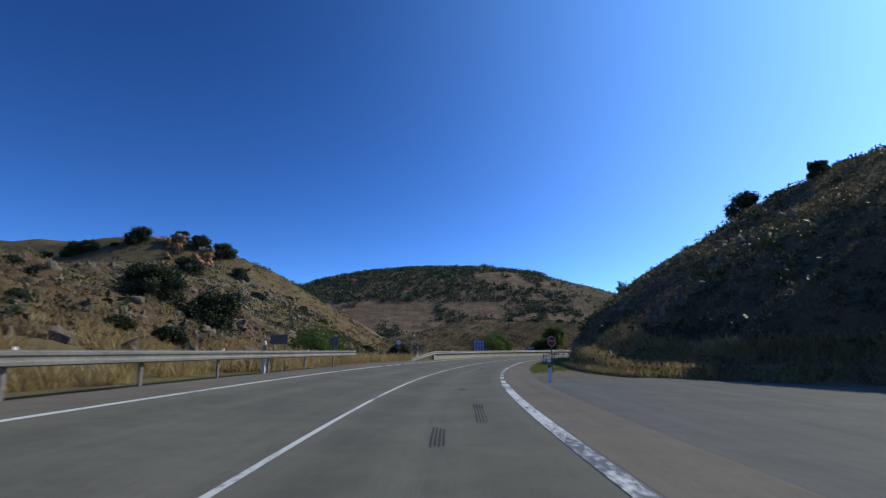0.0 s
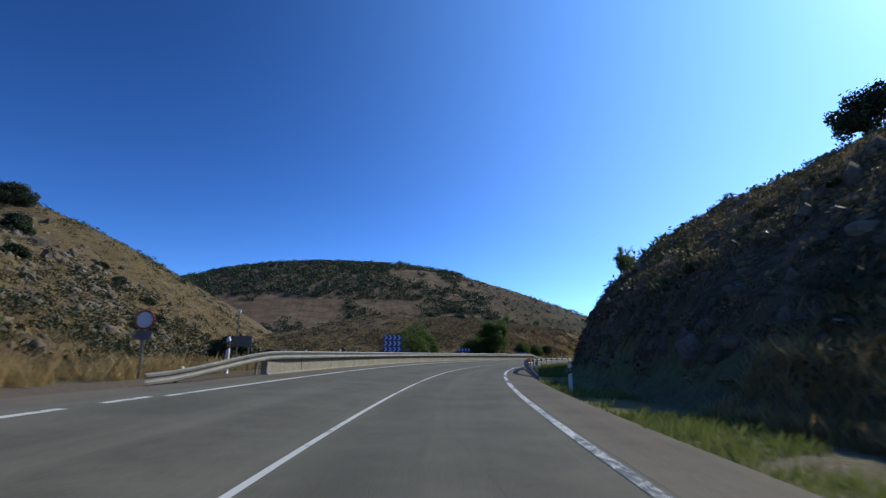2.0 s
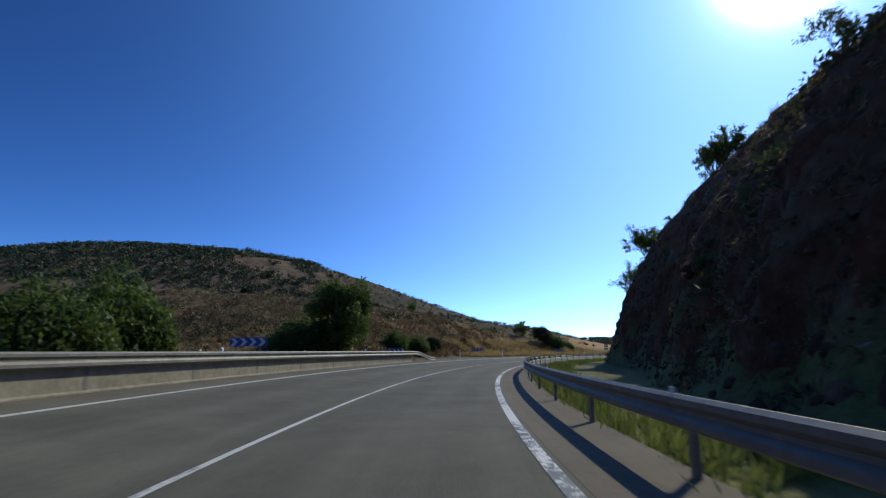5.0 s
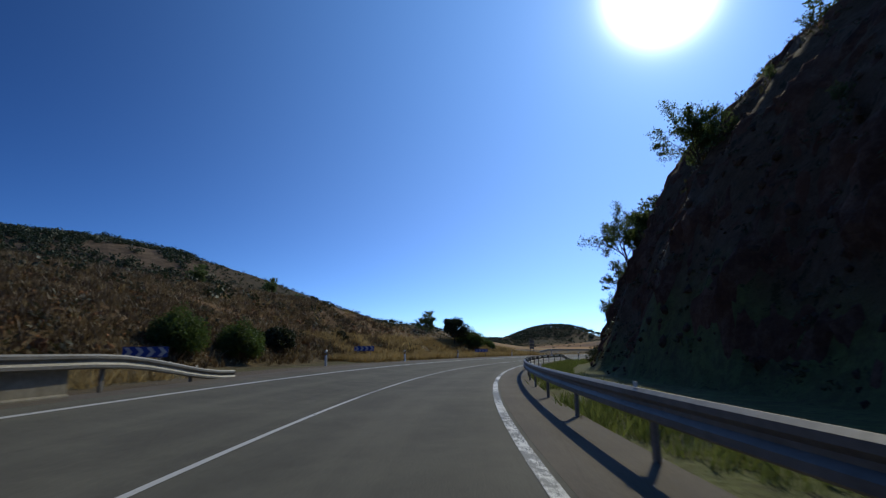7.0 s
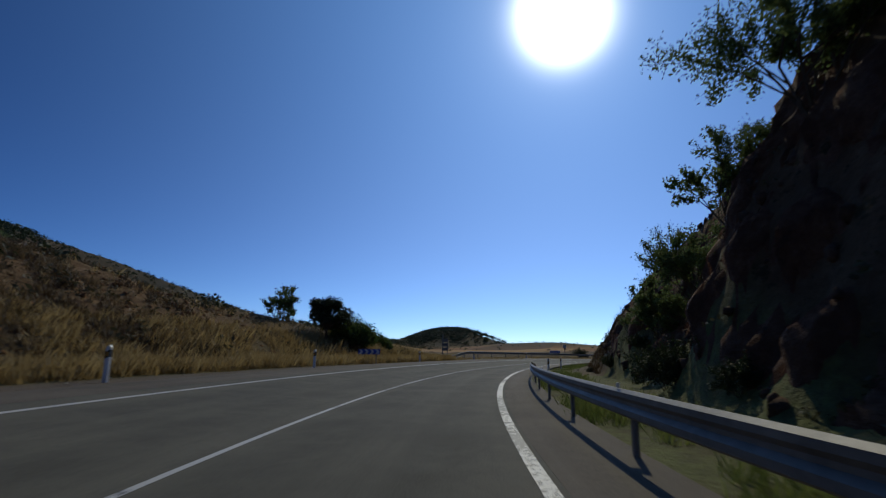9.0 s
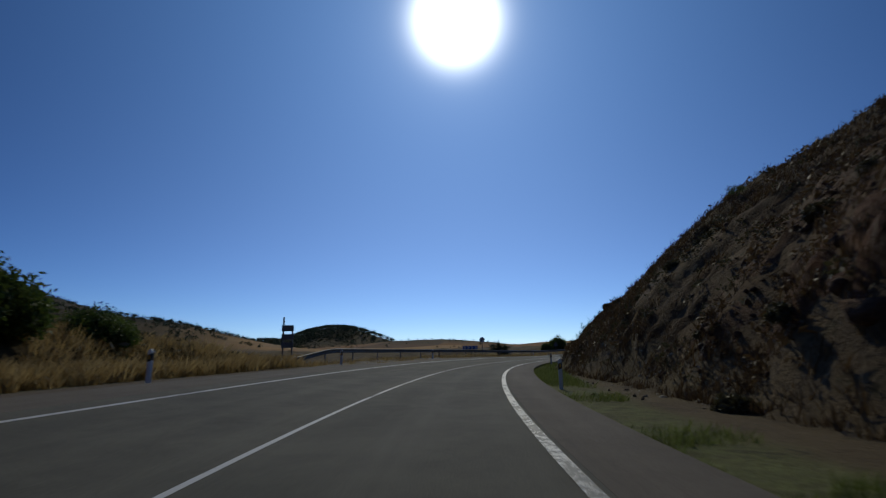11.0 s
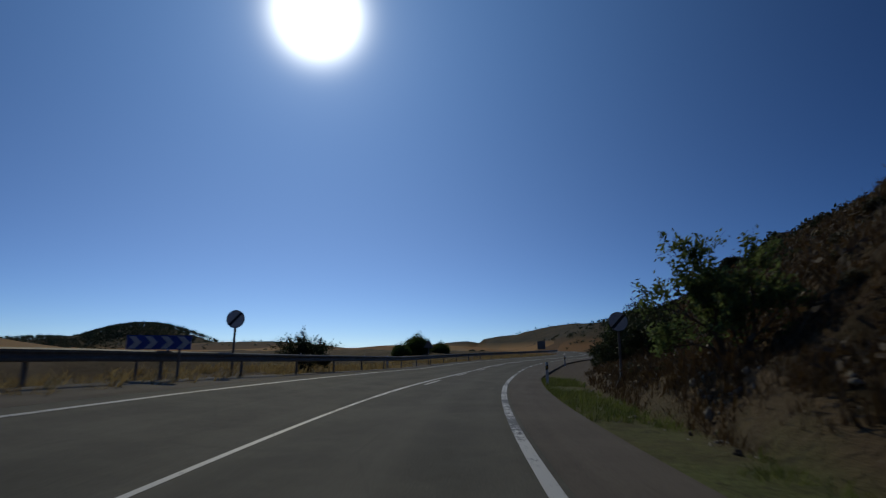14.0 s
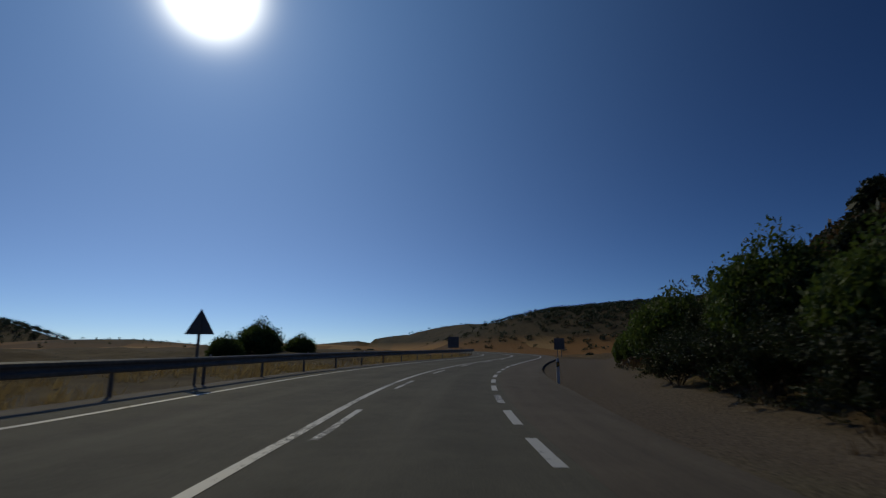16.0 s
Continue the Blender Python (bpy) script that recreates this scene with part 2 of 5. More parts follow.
def bump(tree, bsdf, fac, strength=0.4, dist=0.02):
    n = tree.nodes.new("ShaderNodeBump")
    n.inputs["Strength"].default_value, n.inputs["Distance"].default_value = strength, dist
    tree.links.new(fac, n.inputs["Height"])
    tree.links.new(n.outputs[0], bsdf.inputs["Normal"])


def grainy(name, c1, c2, scale, rough=0.8, metal=0.0, fine=None, bumps=0.3, dist=0.01, per_object=0.0):
    """A plain surface with stains of two sizes."""
    m, t, b = material(name, rough, metal)
    col = steps(t, noise_tex(t, scale), (0.32, c1), (0.68, c2))
    g = noise_tex(t, fine or scale * 9, 3)
    col = mix(t, 0.35, col, steps(t, g, (0.3, tuple(v * 0.6 for v in c1)), (0.7, tuple(min(v * 1.35, 1) for v in c2))))
    if per_object:
        info = t.nodes.new("ShaderNodeObjectInfo")
        hsv = t.nodes.new("ShaderNodeHueSaturation")
        mr = t.nodes.new("ShaderNodeMapRange")
        mr.inputs["To Min"].default_value, mr.inputs["To Max"].default_value = 1 - per_object, 1 + per_object
        t.links.new(info.outputs["Random"], mr.inputs[0])
        t.links.new(mr.outputs[0], hsv.inputs["Value"])
        t.links.new(col, hsv.inputs["Color"])
        col = hsv.outputs[0]
    t.links.new(col, b.inputs["Base Color"])
    bump(t, b, g, bumps, dist)
    return m


def foliage(name, dark, light, trans=0.25):
    m, t, b = material(name, 0.65)
    g = t.nodes.new("ShaderNodeNewGeometry")
    col = steps(t, g.outputs["Random Per Island"], (0.0, dark), (1.0, light))
    col = mix(t, 0.4, col, steps(t, noise_tex(t, 0.7, 2), (0.35, dark), (0.65, light)))
    t.links.new(col, b.inputs["Base Color"])
    tr = t.nodes.new("ShaderNodeBsdfTranslucent")
    t.links.new(col, tr.inputs["Color"])
    mx = t.nodes.new("ShaderNodeMixShader")
    mx.inputs[0].default_value = trans
    t.links.new(b.outputs[0], mx.inputs[1])
    t.links.new(tr.outputs[0], mx.inputs[2])
    t.links.new(mx.outputs[0], t.nodes["Material Output"].inputs[0])
    return m


def uv_axis(t, axis):
    uv = t.nodes.new("ShaderNodeUVMap")
    uv.uv_map = "road"
    sep = t.nodes.new("ShaderNodeSeparateXYZ")
    t.links.new(uv.outputs[0], sep.inputs[0])
    return sep.outputs[axis]


def asphalt_material(name, base, tint, tracks):
    m, t, b = material(name, 0.88)
    big = steps(t, noise_tex(t, 0.16, 4), (0.3, tuple(v * 0.72 for v in base)), (0.7, tuple(v * 1.22 for v in base)))
    # long stains along the lanes
    uv = t.nodes.new("ShaderNodeUVMap")
    uv.uv_map = "road"
    mp = t.nodes.new("ShaderNodeMapping")
    mp.inputs["Scale"].default_value = (0.05, 1.4, 1)
    t.links.new(uv.outputs[0], mp.inputs[0])
    streak = noise_tex(t, 1.0, 5, 0.65, mp.outputs[0])
    col = mix(t, 0.55, big, steps(t, streak, (0.32, tuple(v * 0.55 for v in base)), (0.66, tuple(v * 1.25 for v in tint))))
    if tracks:
        # darker bands where the wheels run
        lat = uv_axis(t, 1)
        for centre in tracks:
            d = t.nodes.new("ShaderNodeMath")
            d.operation = "SUBTRACT"
            t.links.new(lat, d.inputs[0])
            d.inputs[1].default_value = centre
            ab = t.nodes.new("ShaderNodeMath")
            ab.operation = "ABSOLUTE"
            t.links.new(d.outputs[0], ab.inputs[0])
            mr = t.nodes.new("ShaderNodeMapRange")
            mr.interpolation_type = "SMOOTHSTEP"
            mr.inputs["From Min"].default_value, mr.inputs["From Max"].default_value = 0.1, 0.75
            mr.inputs["To Min"].default_value, mr.inputs["To Max"].default_value = 0.6, 0.0
            t.links.new(ab.outputs[0], mr.inputs[0])
            mod = t.nodes.new("ShaderNodeMath")
            mod.operation = "MULTIPLY"
            t.links.new(mr.outputs[0], mod.inputs[0])
            t.links.new(steps(t, streak, (0.25, (0.4, 0.4, 0.4)), (0.6, (1, 1, 1))), mod.inputs[1])
            col = mix(t, mod.outputs[0], col, tuple(v * 0.55 for v in base))
    patch = steps(t, noise_tex(t, 0.45, 7, 0.75), (0.42, (0, 0, 0)), (0.62, (0.4, 0.4, 0.4)))
    col = mix(t, patch, col, tuple(v * 1.45 for v in tint), "MIX")
    vor = t.nodes.new("ShaderNodeTexVoronoi")
    vor.feature = "DISTANCE_TO_EDGE"
    vor.inputs["Scale"].default_value = 0.28
    wob = mix(t, 0.12, position(t), noise_tex(t, 1.4, 4), "ADD")
    t.links.new(wob, vor.inputs["Vector"])
    crack = steps(t, vor.outputs["Distance"], (0.0, (0.22, 0.22, 0.22)), (0.005, (0, 0, 0)))
    col = mix(t, crack, col, tuple(v * 0.35 for v in base))
    chips = noise_tex(t, 55, 2)
    col = mix(t, 0.3, col, steps(t, chips, (0.35, tuple(v * 0.5 for v in base)), (0.72, tuple(v * 2.0 for v in tint))))
    t.links.new(col, b.inputs["Base Color"])
    bump(t, b, chips, 0.35, 0.006)
    return m


def paint_material(name, wear):
    """Worn white road paint on asphalt."""
    m, t, b = material(name, 0.6)
    uv = t.nodes.new("ShaderNodeUVMap")
    uv.uv_map = "road"
    n = noise_tex(t, 7.0, 6, 0.8, uv.outputs[0])
    n2 = noise_tex(t, 0.35, 3, 0.5, uv.outputs[0])
    add = t.nodes.new("ShaderNodeMath")
    add.operation = "MULTIPLY_ADD"
    t.links.new(n2, add.inputs[0])
    add.inputs[1].default_value = 0.6
    t.links.new(n, add.inputs[2])
    mask = steps(t, add.outputs[0], (wear, (0, 0, 0)), (wear + 0.02, (1, 1, 1)))
    col = mix(t, mask, (0.085, 0.083, 0.08), (0.6, 0.59, 0.55))
    t.links.new(col, b.inputs["Base Color"])
    bump(t, b, n, 0.3, 0.004)
    return m


def terrain_material():
    m, t, b = material("dry_hillside", 0.95)
    zone = t.nodes.new("ShaderNodeAttribute")
    zone.attribute_name = "zone"
    sep = t.nodes.new("ShaderNodeSeparateColor")
    t.links.new(zone.outputs["Color"], sep.inputs[0])
    mid = noise_tex(t, 0.55, 6, 0.7)
    big = noise_tex(t, 0.07, 4, 0.6)
    fine = noise_tex(t, 6.0, 4, 0.7)
    grass = steps(t, mid, (0.3, (0.05, 0.036, 0.017)), (0.5, (0.14, 0.103, 0.045)), (0.72, (0.25, 0.19, 0.085)))
    soil = steps(t, fine, (0.3, (0.06, 0.038, 0.022)), (0.7, (0.16, 0.105, 0.06)))
    col = mix(t, steps(t, big, (0.35, (0.15, 0.15, 0.15)), (0.65, (0.75, 0.75, 0.75))), grass, soil)
    rock = steps(t, noise_tex(t, 1.6, 7, 0.75), (0.3, (0.045, 0.025, 0.017)), (0.52, (0.11, 0.066, 0.043)), (0.75, (0.22, 0.155, 0.11)))
    ochre = steps(t, noise_tex(t, 1.2, 7, 0.75), (0.3, (0.11, 0.05, 0.022)), (0.5, (0.23, 0.125, 0.055)), (0.75, (0.36, 0.24, 0.13)))
    green = steps(t, noise_tex(t, 2.2, 5, 0.7), (0.3, (0.055, 0.08, 0.016)), (0.7, (0.21, 0.24, 0.07)))
    gravel = steps(t, noise_tex(t, 14, 4, 0.7), (0.3, (0.08, 0.06, 0.043)), (0.7, (0.22, 0.175, 0.13)))
    breakup = steps(t, mid, (0.3, (0.35, 0.35, 0.35)), (0.62, (1.0, 1.0, 1.0)))

    def masked(channel):
        k = t.nodes.new("ShaderNodeMath")
        k.operation = "MULTIPLY"
        k.use_clamp = True
        t.links.new(channel, k.inputs[0])
        t.links.new(breakup, k.inputs[1])
        return k.outputs[0]
    pale = steps(t, noise_tex(t, 2.3, 5, 0.8), (0.63, (0, 0, 0)), (0.7, (0.7, 0.7, 0.7)))
    col = mix(t, pale, col, (0.27, 0.21, 0.13))
    col = mix(t, masked(sep.outputs[0]), col, rock)
    col = mix(t, masked(sep.outputs[2]), col, ochre)
    col = mix(t, masked(sep.outputs[1]), col, green)
    tuft = steps(t, noise_tex(t, 1.1, 6, 0.8), (0.56, (0, 0, 0)), (0.63, (0.85, 0.85, 0.85)))
    col = mix(t, tuft, col, (0.035, 0.032, 0.014))
    col = mix(t, zone.outputs["Alpha"], col, gravel)
    geo = position(t)
    flat = t.nodes.new("ShaderNodeMapping")
    flat.inputs["Scale"].default_value = (0.006, 0.02, 0)
    flat.inputs["Rotation"].default_value = (0, 0, 0.5)
    t.links.new(geo, flat.inputs[0])
    plot = t.nodes.new("ShaderNodeTexVoronoi")
    plot.inputs["Scale"].default_value = 1.0
    t.links.new(flat.outputs[0], plot.inputs["Vector"])
    sx = t.nodes.new("ShaderNodeSeparateXYZ")
    t.links.new(geo, sx.inputs[0])
    rng = t.nodes.new("ShaderNodeMapRange")
    rng.inputs["From Min"].default_value, rng.inputs["From Max"].default_value = 225.0, 290.0
    t.links.new(sx.outputs[0], rng.inputs[0])
    tone = t.nodes.new("ShaderNodeSeparateColor")
    t.links.new(plot.outputs["Color"], tone.inputs[0])
    field = steps(t, tone.outputs[0], (0.0, (0.13, 0.07, 0.03)), (0.3, (0.3, 0.145, 0.046)), (0.6, (0.46, 0.25, 0.085)), (1.0, (0.36, 0.22, 0.09)))
    low = t.nodes.new("ShaderNodeMapRange")
    low.inputs["From Min"].default_value, low.inputs["From Max"].default_value = 9.0, 20.0
    low.inputs["To Min"].default_value, low.inputs["To Max"].default_value = 1.0, 0.0
    t.links.new(sx.outputs[2], low.inputs[0])
    both = t.nodes.new("ShaderNodeMath")
    both.operation = "MULTIPLY"
    t.links.new(rng.outputs[0], both.inputs[0])
    t.links.new(low.outputs[0], both.inputs[1])
    # dark heath tone; on the hills masked below it also paints their shade
    shaded_heath = steps(t, noise_tex(t, 0.03, 6, 0.7), (0.35, (0.035, 0.03, 0.015)), (0.65, (0.09, 0.063, 0.03)))
    reach = []
    for axis_out, lo, hi in ((0, 110.0, 170.0), (1, 290.0, 360.0)):
        mr = t.nodes.new("ShaderNodeMapRange")
        mr.inputs["From Min"].default_value, mr.inputs["From Max"].default_value = lo, hi
        t.links.new(sx.outputs[axis_out], mr.inputs[0])
        reach.append(mr.outputs[0])
    backlit_hills = t.nodes.new("ShaderNodeMath")
    backlit_hills.operation = "MULTIPLY"
    t.links.new(reach[0], backlit_hills.inputs[0])
    t.links.new(reach[1], backlit_hills.inputs[1])
    russet = steps(t, noise_tex(t, 0.09, 6, 0.75), (0.3, (0.07, 0.046, 0.028)), (0.52, (0.15, 0.1, 0.06)), (0.75, (0.26, 0.185, 0.115)))
    north = t.nodes.new("ShaderNodeMapRange")
    north.inputs["From Min"].default_value, north.inputs["From Max"].default_value = 190.0, 300.0
    t.links.new(sx.outputs[1], north.inputs[0])
    col = mix(t, north.outputs[0], col, russet)
    # slopes turned from the sun: their shade is put into the colour
    col = mix(t, backlit_hills.outputs[0], col, shaded_heath)
    col = mix(t, rng.outputs[0], col, shaded_heath)
    col = mix(t, both.outputs[0], col, field)
    t.links.new(col, b.inputs["Base Color"])
    bump(t, b, mix(t, 0.5, fine, noise_tex(t, 1.3, 6, 0.75)), 0.9, 0.16)
    return m


M_ASPHALT = asphalt_material("worn_asphalt", (0.103, 0.098, 0.078), (0.143, 0.134, 0.104), [-0.95, 0.85, -4.8, -3.0])
M_SHOULDER = asphalt_material("dusty_shoulder", (0.12, 0.1, 0.078), (0.15, 0.127, 0.1), None)
M_OLD = asphalt_material("old_grey_asphalt", (0.075, 0.073, 0.068), (0.115, 0.11, 0.1), None)
M_CONCRETE = grainy("weathered_concrete", (0.22, 0.2, 0.16), (0.34, 0.31, 0.25), 0.8, 0.9)
M_PAINT = paint_material("road_paint", 0.7)
M_PAINT_WORN = paint_material("worn_road_paint", 0.77)
M_TAR = grainy("black_rubber_mark", (0.03, 0.03, 0.03), (0.06, 0.058, 0.055), 6, 0.8)
M_STEEL = grainy("galvanised_steel", (0.125, 0.118, 0.107), (0.22, 0.208, 0.188), 1.4, 0.6, 0.35)
M_POST = grainy("dull_steel_post", (0.14, 0.132, 0.125), (0.24, 0.225, 0.21), 3, 0.6, 0.4)
M_WHITE = grainy("white_plastic", (0.68, 0.68, 0.66), (0.8, 0.8, 0.78), 4, 0.5)
M_BLACK = grainy("black_plastic", (0.02, 0.02, 0.02), (0.035, 0.035, 0.035), 8, 0.5)
M_AMBER = grainy("amber_reflector", (0.6, 0.28, 0.02), (0.7, 0.36, 0.04), 20, 0.3)
M_BLUE = grainy("blue_sign_face", (0.015, 0.05, 0.3), (0.02, 0.075, 0.4), 2, 0.45)
M_SIGN_WHITE = grainy("white_sign_face", (0.55, 0.56, 0.57), (0.7, 0.7, 0.7), 2, 0.45)
M_RED = grainy("red_sign_face", (0.3, 0.01, 0.01), (0.38, 0.015, 0.015), 3, 0.45)
M_SIGN_BACK = grainy("grey_sign_back", (0.12, 0.12, 0.12), (0.2, 0.2, 0.2), 4, 0.6, 0.3)
M_BARK = grainy("grey_bark", (0.06, 0.045, 0.032), (0.14, 0.11, 0.08), 5, 0.95)
M_OAK = foliage("holm_oak_leaves", (0.018, 0.026, 0.009), (0.06, 0.075, 0.028))
M_FAR_OAK = foliage("far_oak_leaves", (0.02, 0.033, 0.013), (0.062, 0.085, 0.034), 0.15)
M_GREEN = foliage("green_leaves", (0.04, 0.075, 0.014), (0.14, 0.19, 0.042), 0.45)
M_ALMOND = foliage("almond_leaves", (0.075, 0.115, 0.035), (0.2, 0.25, 0.09), 0.65)
M_DEEP = foliage("deep_green_leaves", (0.017, 0.03, 0.009), (0.05, 0.068, 0.02), 0.3)
M_SCRUB = foliage("grey_scrub_leaves", (0.045, 0.045, 0.02), (0.13, 0.115, 0.055), 0.25)
M_STRAW = foliage("straw", (0.24, 0.16, 0.06), (0.56, 0.42, 0.19), 0.5)
M_DULL = foliage("dull_dry_grass", (0.1, 0.066, 0.03), (0.34, 0.245, 0.12), 0.3)
M_GRASS = foliage("roadside_grass", (0.065, 0.1, 0.02), (0.26, 0.29, 0.08), 0.45)
M_BROWN = foliage("brown_dry_grass", (0.055, 0.035, 0.016), (0.19, 0.12, 0.055), 0.25)
M_ROCK = grainy("limestone", (0.075, 0.058, 0.042), (0.2, 0.165, 0.122), 0.9, 0.95, fine=7, bumps=0.8, dist=0.08, per_object=0.15)
M_OCHRE = grainy("ochre_rock", (0.17, 0.072, 0.028), (0.36, 0.185, 0.08), 0.9, 0.95, fine=6, bumps=0.8, dist=0.08, per_object=0.15)
M_CLIFF = grainy("dark_red_brown_rock", (0.045, 0.026, 0.018), (0.14, 0.088, 0.06), 1.3, 0.95, fine=8, bumps=0.9, dist=0.06)
M_TERRAIN = terrain_material()


def face_material():
    """Red-brown broken rock that turns to ochre earth with rills along the cutting."""
    m, t, b = material("cutting_face", 0.95)
    uv = t.nodes.new("ShaderNodeUVMap")
    uv.uv_map = "road"
    sep = t.nodes.new("ShaderNodeSeparateXYZ")
    t.links.new(uv.outputs[0], sep.inputs[0])
    rock = steps(t, noise_tex(t, 1.1, 7, 0.75), (0.3, (0.045, 0.021, 0.013)), (0.5, (0.12, 0.058, 0.035)), (0.72, (0.24, 0.148, 0.098)))
    rust = steps(t, noise_tex(t, 0.35, 4, 0.6), (0.45, (0, 0, 0)), (0.7, (0.6, 0.6, 0.6)))
    rock = mix(t, rust, rock, (0.17, 0.075, 0.04))
    mp = t.nodes.new("ShaderNodeMapping")
    mp.inputs["Scale"].default_value = (1.5, 0.14, 1)
    t.links.new(uv.outputs[0], mp.inputs[0])
    rill = noise_tex(t, 1.0, 6, 0.7, mp.outputs[0])
    earth = steps(t, rill, (0.32, (0.03, 0.018, 0.01)), (0.52, (0.085, 0.053, 0.028)), (0.7, (0.27, 0.18, 0.095)))
    tuft = steps(t, noise_tex(t, 1.7, 6, 0.8), (0.47, (0, 0, 0)), (0.55, (0.9, 0.9, 0.9)))
    earth = mix(t, tuft, earth, steps(t, noise_tex(t, 5.0, 4, 0.7), (0.3, (0.03, 0.024, 0.012)), (0.7, (0.1, 0.072, 0.035))))
    along = t.nodes.new("ShaderNodeMapRange")
    along.inputs["From Min"].default_value, along.inputs["From Max"].default_value = 184.0, 200.0
    t.links.new(sep.outputs[0], along.inputs[0])
    early = t.nodes.new("ShaderNodeMapRange")
    early.inputs["From Min"].default_value, early.inputs["From Max"].default_value = 78.0, 52.0
    t.links.new(sep.outputs[0], early.inputs[0])
    scree = steps(t, noise_tex(t, 0.8, 6, 0.75), (0.32, (0.06, 0.042, 0.026)), (0.55, (0.15, 0.11, 0.07)), (0.75, (0.27, 0.22, 0.15)))
    scree = mix(t, tuft, scree, (0.05, 0.045, 0.02))
    col = mix(t, along.outputs[0], rock, earth)
    col = mix(t, early.outputs[0], col, scree)
    t.links.new(col, b.inputs["Base Color"])
    bump(t, b, mix(t, 0.5, noise_tex(t, 7.0, 5, 0.7), noise_tex(t, 1.6, 6, 0.75)), 0.9, 0.2)
    return m


M_FACE = face_material()


# ---- mesh helpers ----
def mesh_of(name, verts, faces, mats, uvs=None, smooth_faces=False):
    me = bpy.data.meshes.new(name)
    me.from_pydata([tuple(v) for v in verts], [], faces)
    for m in (mats if isinstance(mats, (list, tuple)) else [mats]):
        me.materials.append(m)
    if uvs is not None:
        layer = me.uv_layers.new(name="road")
        flat = np.array([uvs[i] for f in faces for i in f], dtype=np.float32).ravel()
        layer.data.foreach_set("uv", flat)
    if smooth_faces:
        me.polygons.foreach_set("use_smooth", [True] * len(me.polygons))
    me.update()
    return me


def part(name, bm, mat, parent=None, label="", m=None):
    """Links a bmesh or mesh as one mesh object under a thing."""
    if isinstance(bm, bmesh.types.BMesh):
        me = bpy.data.meshes.new(name)
        bm.to_mesh(me)
        bm.free()
    else:
        me = bm
    if mat and not me.materials:
        me.materials.append(mat)
    ob = new(name, me)
    if parent:
        ob.parent = parent
    if m is not None:
        ob.matrix_local = m
    if label:
        tagged(ob, label)
    return ob


def empty(name, m, label, category, group="", kind=""):
    ob = new(name)
    ob.empty_display_size = 0.3
    ob.matrix_world = m
    return tagged(ob, label, category, group, kind)


def box(w, d, h, bevel=0.0, base=True):
    bm = bmesh.new()
    bmesh.ops.create_cube(bm, size=1.0)
    bmesh.ops.scale(bm, vec=(w, d, h), verts=bm.verts)
    if base:
        bmesh.ops.translate(bm, vec=(0, 0, h / 2), verts=bm.verts)
    if bevel:
        bmesh.ops.bevel(bm, geom=bm.edges[:], offset=bevel, segments=1, affect="EDGES")
    return bm


def tube(r, h, seg=10, r2=None):
    bm = bmesh.new()
    bmesh.ops.create_cone(bm, cap_ends=True, segments=seg, radius1=r, radius2=r if r2 is None else r2, depth=h)
    bmesh.ops.translate(bm, vec=(0, 0, h / 2), verts=bm.verts)
    return bm


def plate(points, thick):
    """A plate from an outline in x, z; its front faces -y."""
    bm = bmesh.new()
    front = [bm.verts.new((x, -thick / 2, z)) for x, z in points]
    back = [bm.verts.new((x, thick / 2, z)) for x, z in points]
    bm.faces.new(front)
    bm.faces.new(back[::-1])
    n = len(points)
    for i in range(n):
        bm.faces.new((front[i], back[i], back[(i + 1) % n], front[(i + 1) % n])[::-1])
    bmesh.ops.recalc_face_normals(bm, faces=bm.faces)
    return bm


def facing(p, turn):
    """Upright pose at p whose -y side faces back along the heading turn."""
    return Matrix.Translation(p) @ Matrix.Rotation(-radians(turn), 4, "Z")


def strip(name, mat, s0, s1, lat0, lat1, dz, label, category="road", across=1, step=2.0, wave=0.0, thick=0.0):
    n = max(2, int(round((s1 - s0) / step)) + 1)
    ss = np.linspace(s0, s1, n)
    verts, uvs, faces = [], [], []
    for i, s in enumerate(ss):
        l0 = lat0(s) if callable(lat0) else lat0
        l1 = lat1(s) if callable(lat1) else lat1
        for j in range(across + 1):
            w = wave * float(vnoise(np.array([s / 1.3 + 40 * j]), np.array([lat0 if not callable(lat0) else 3.0]))[0]) if wave else 0
            lat = l0 + (l1 - l0) * j / across + w
            verts.append(at(s, lat, dz))
            uvs.append((s, lat))
    k = across + 1
    for i in range(n - 1):
        for j in range(across):
            faces.append((i * k + j, i * k + j + 1, (i + 1) * k + j + 1, (i + 1) * k + j))
    if thick:
        m = len(verts)
        verts += [v - Vector((0, 0, thick)) for v in verts]
        uvs += uvs
        for i in range(n - 1):
            a, b = i * k, (i + 1) * k
            faces.append((a, b, b + m, a + m))
            faces.append((b + across, a + across, a + across + m, b + across + m))
        faces.append((0, m, m + across, across))
        e = (n - 1) * k
        faces.append((e + across, e + across + m, e + m, e))
    ob = new(name, mesh_of(name, verts, faces, mat, uvs))
    return tagged(ob, label, category, kind="structure")


# ---- ground ----
def axis(lo, hi, step, far_lo, far_hi):
    mid = list(np.arange(lo, hi + 0.01, step))
    up, x, st = [], hi, step
    while x < far_hi:
        st *= 1.13
        x += st
        up.append(x)
    down, x, st = [], lo, step
    while x > far_lo:
        st *= 1.13
        x -= st
        down.append(x)
    return np.array(down[::-1] + mid + up)


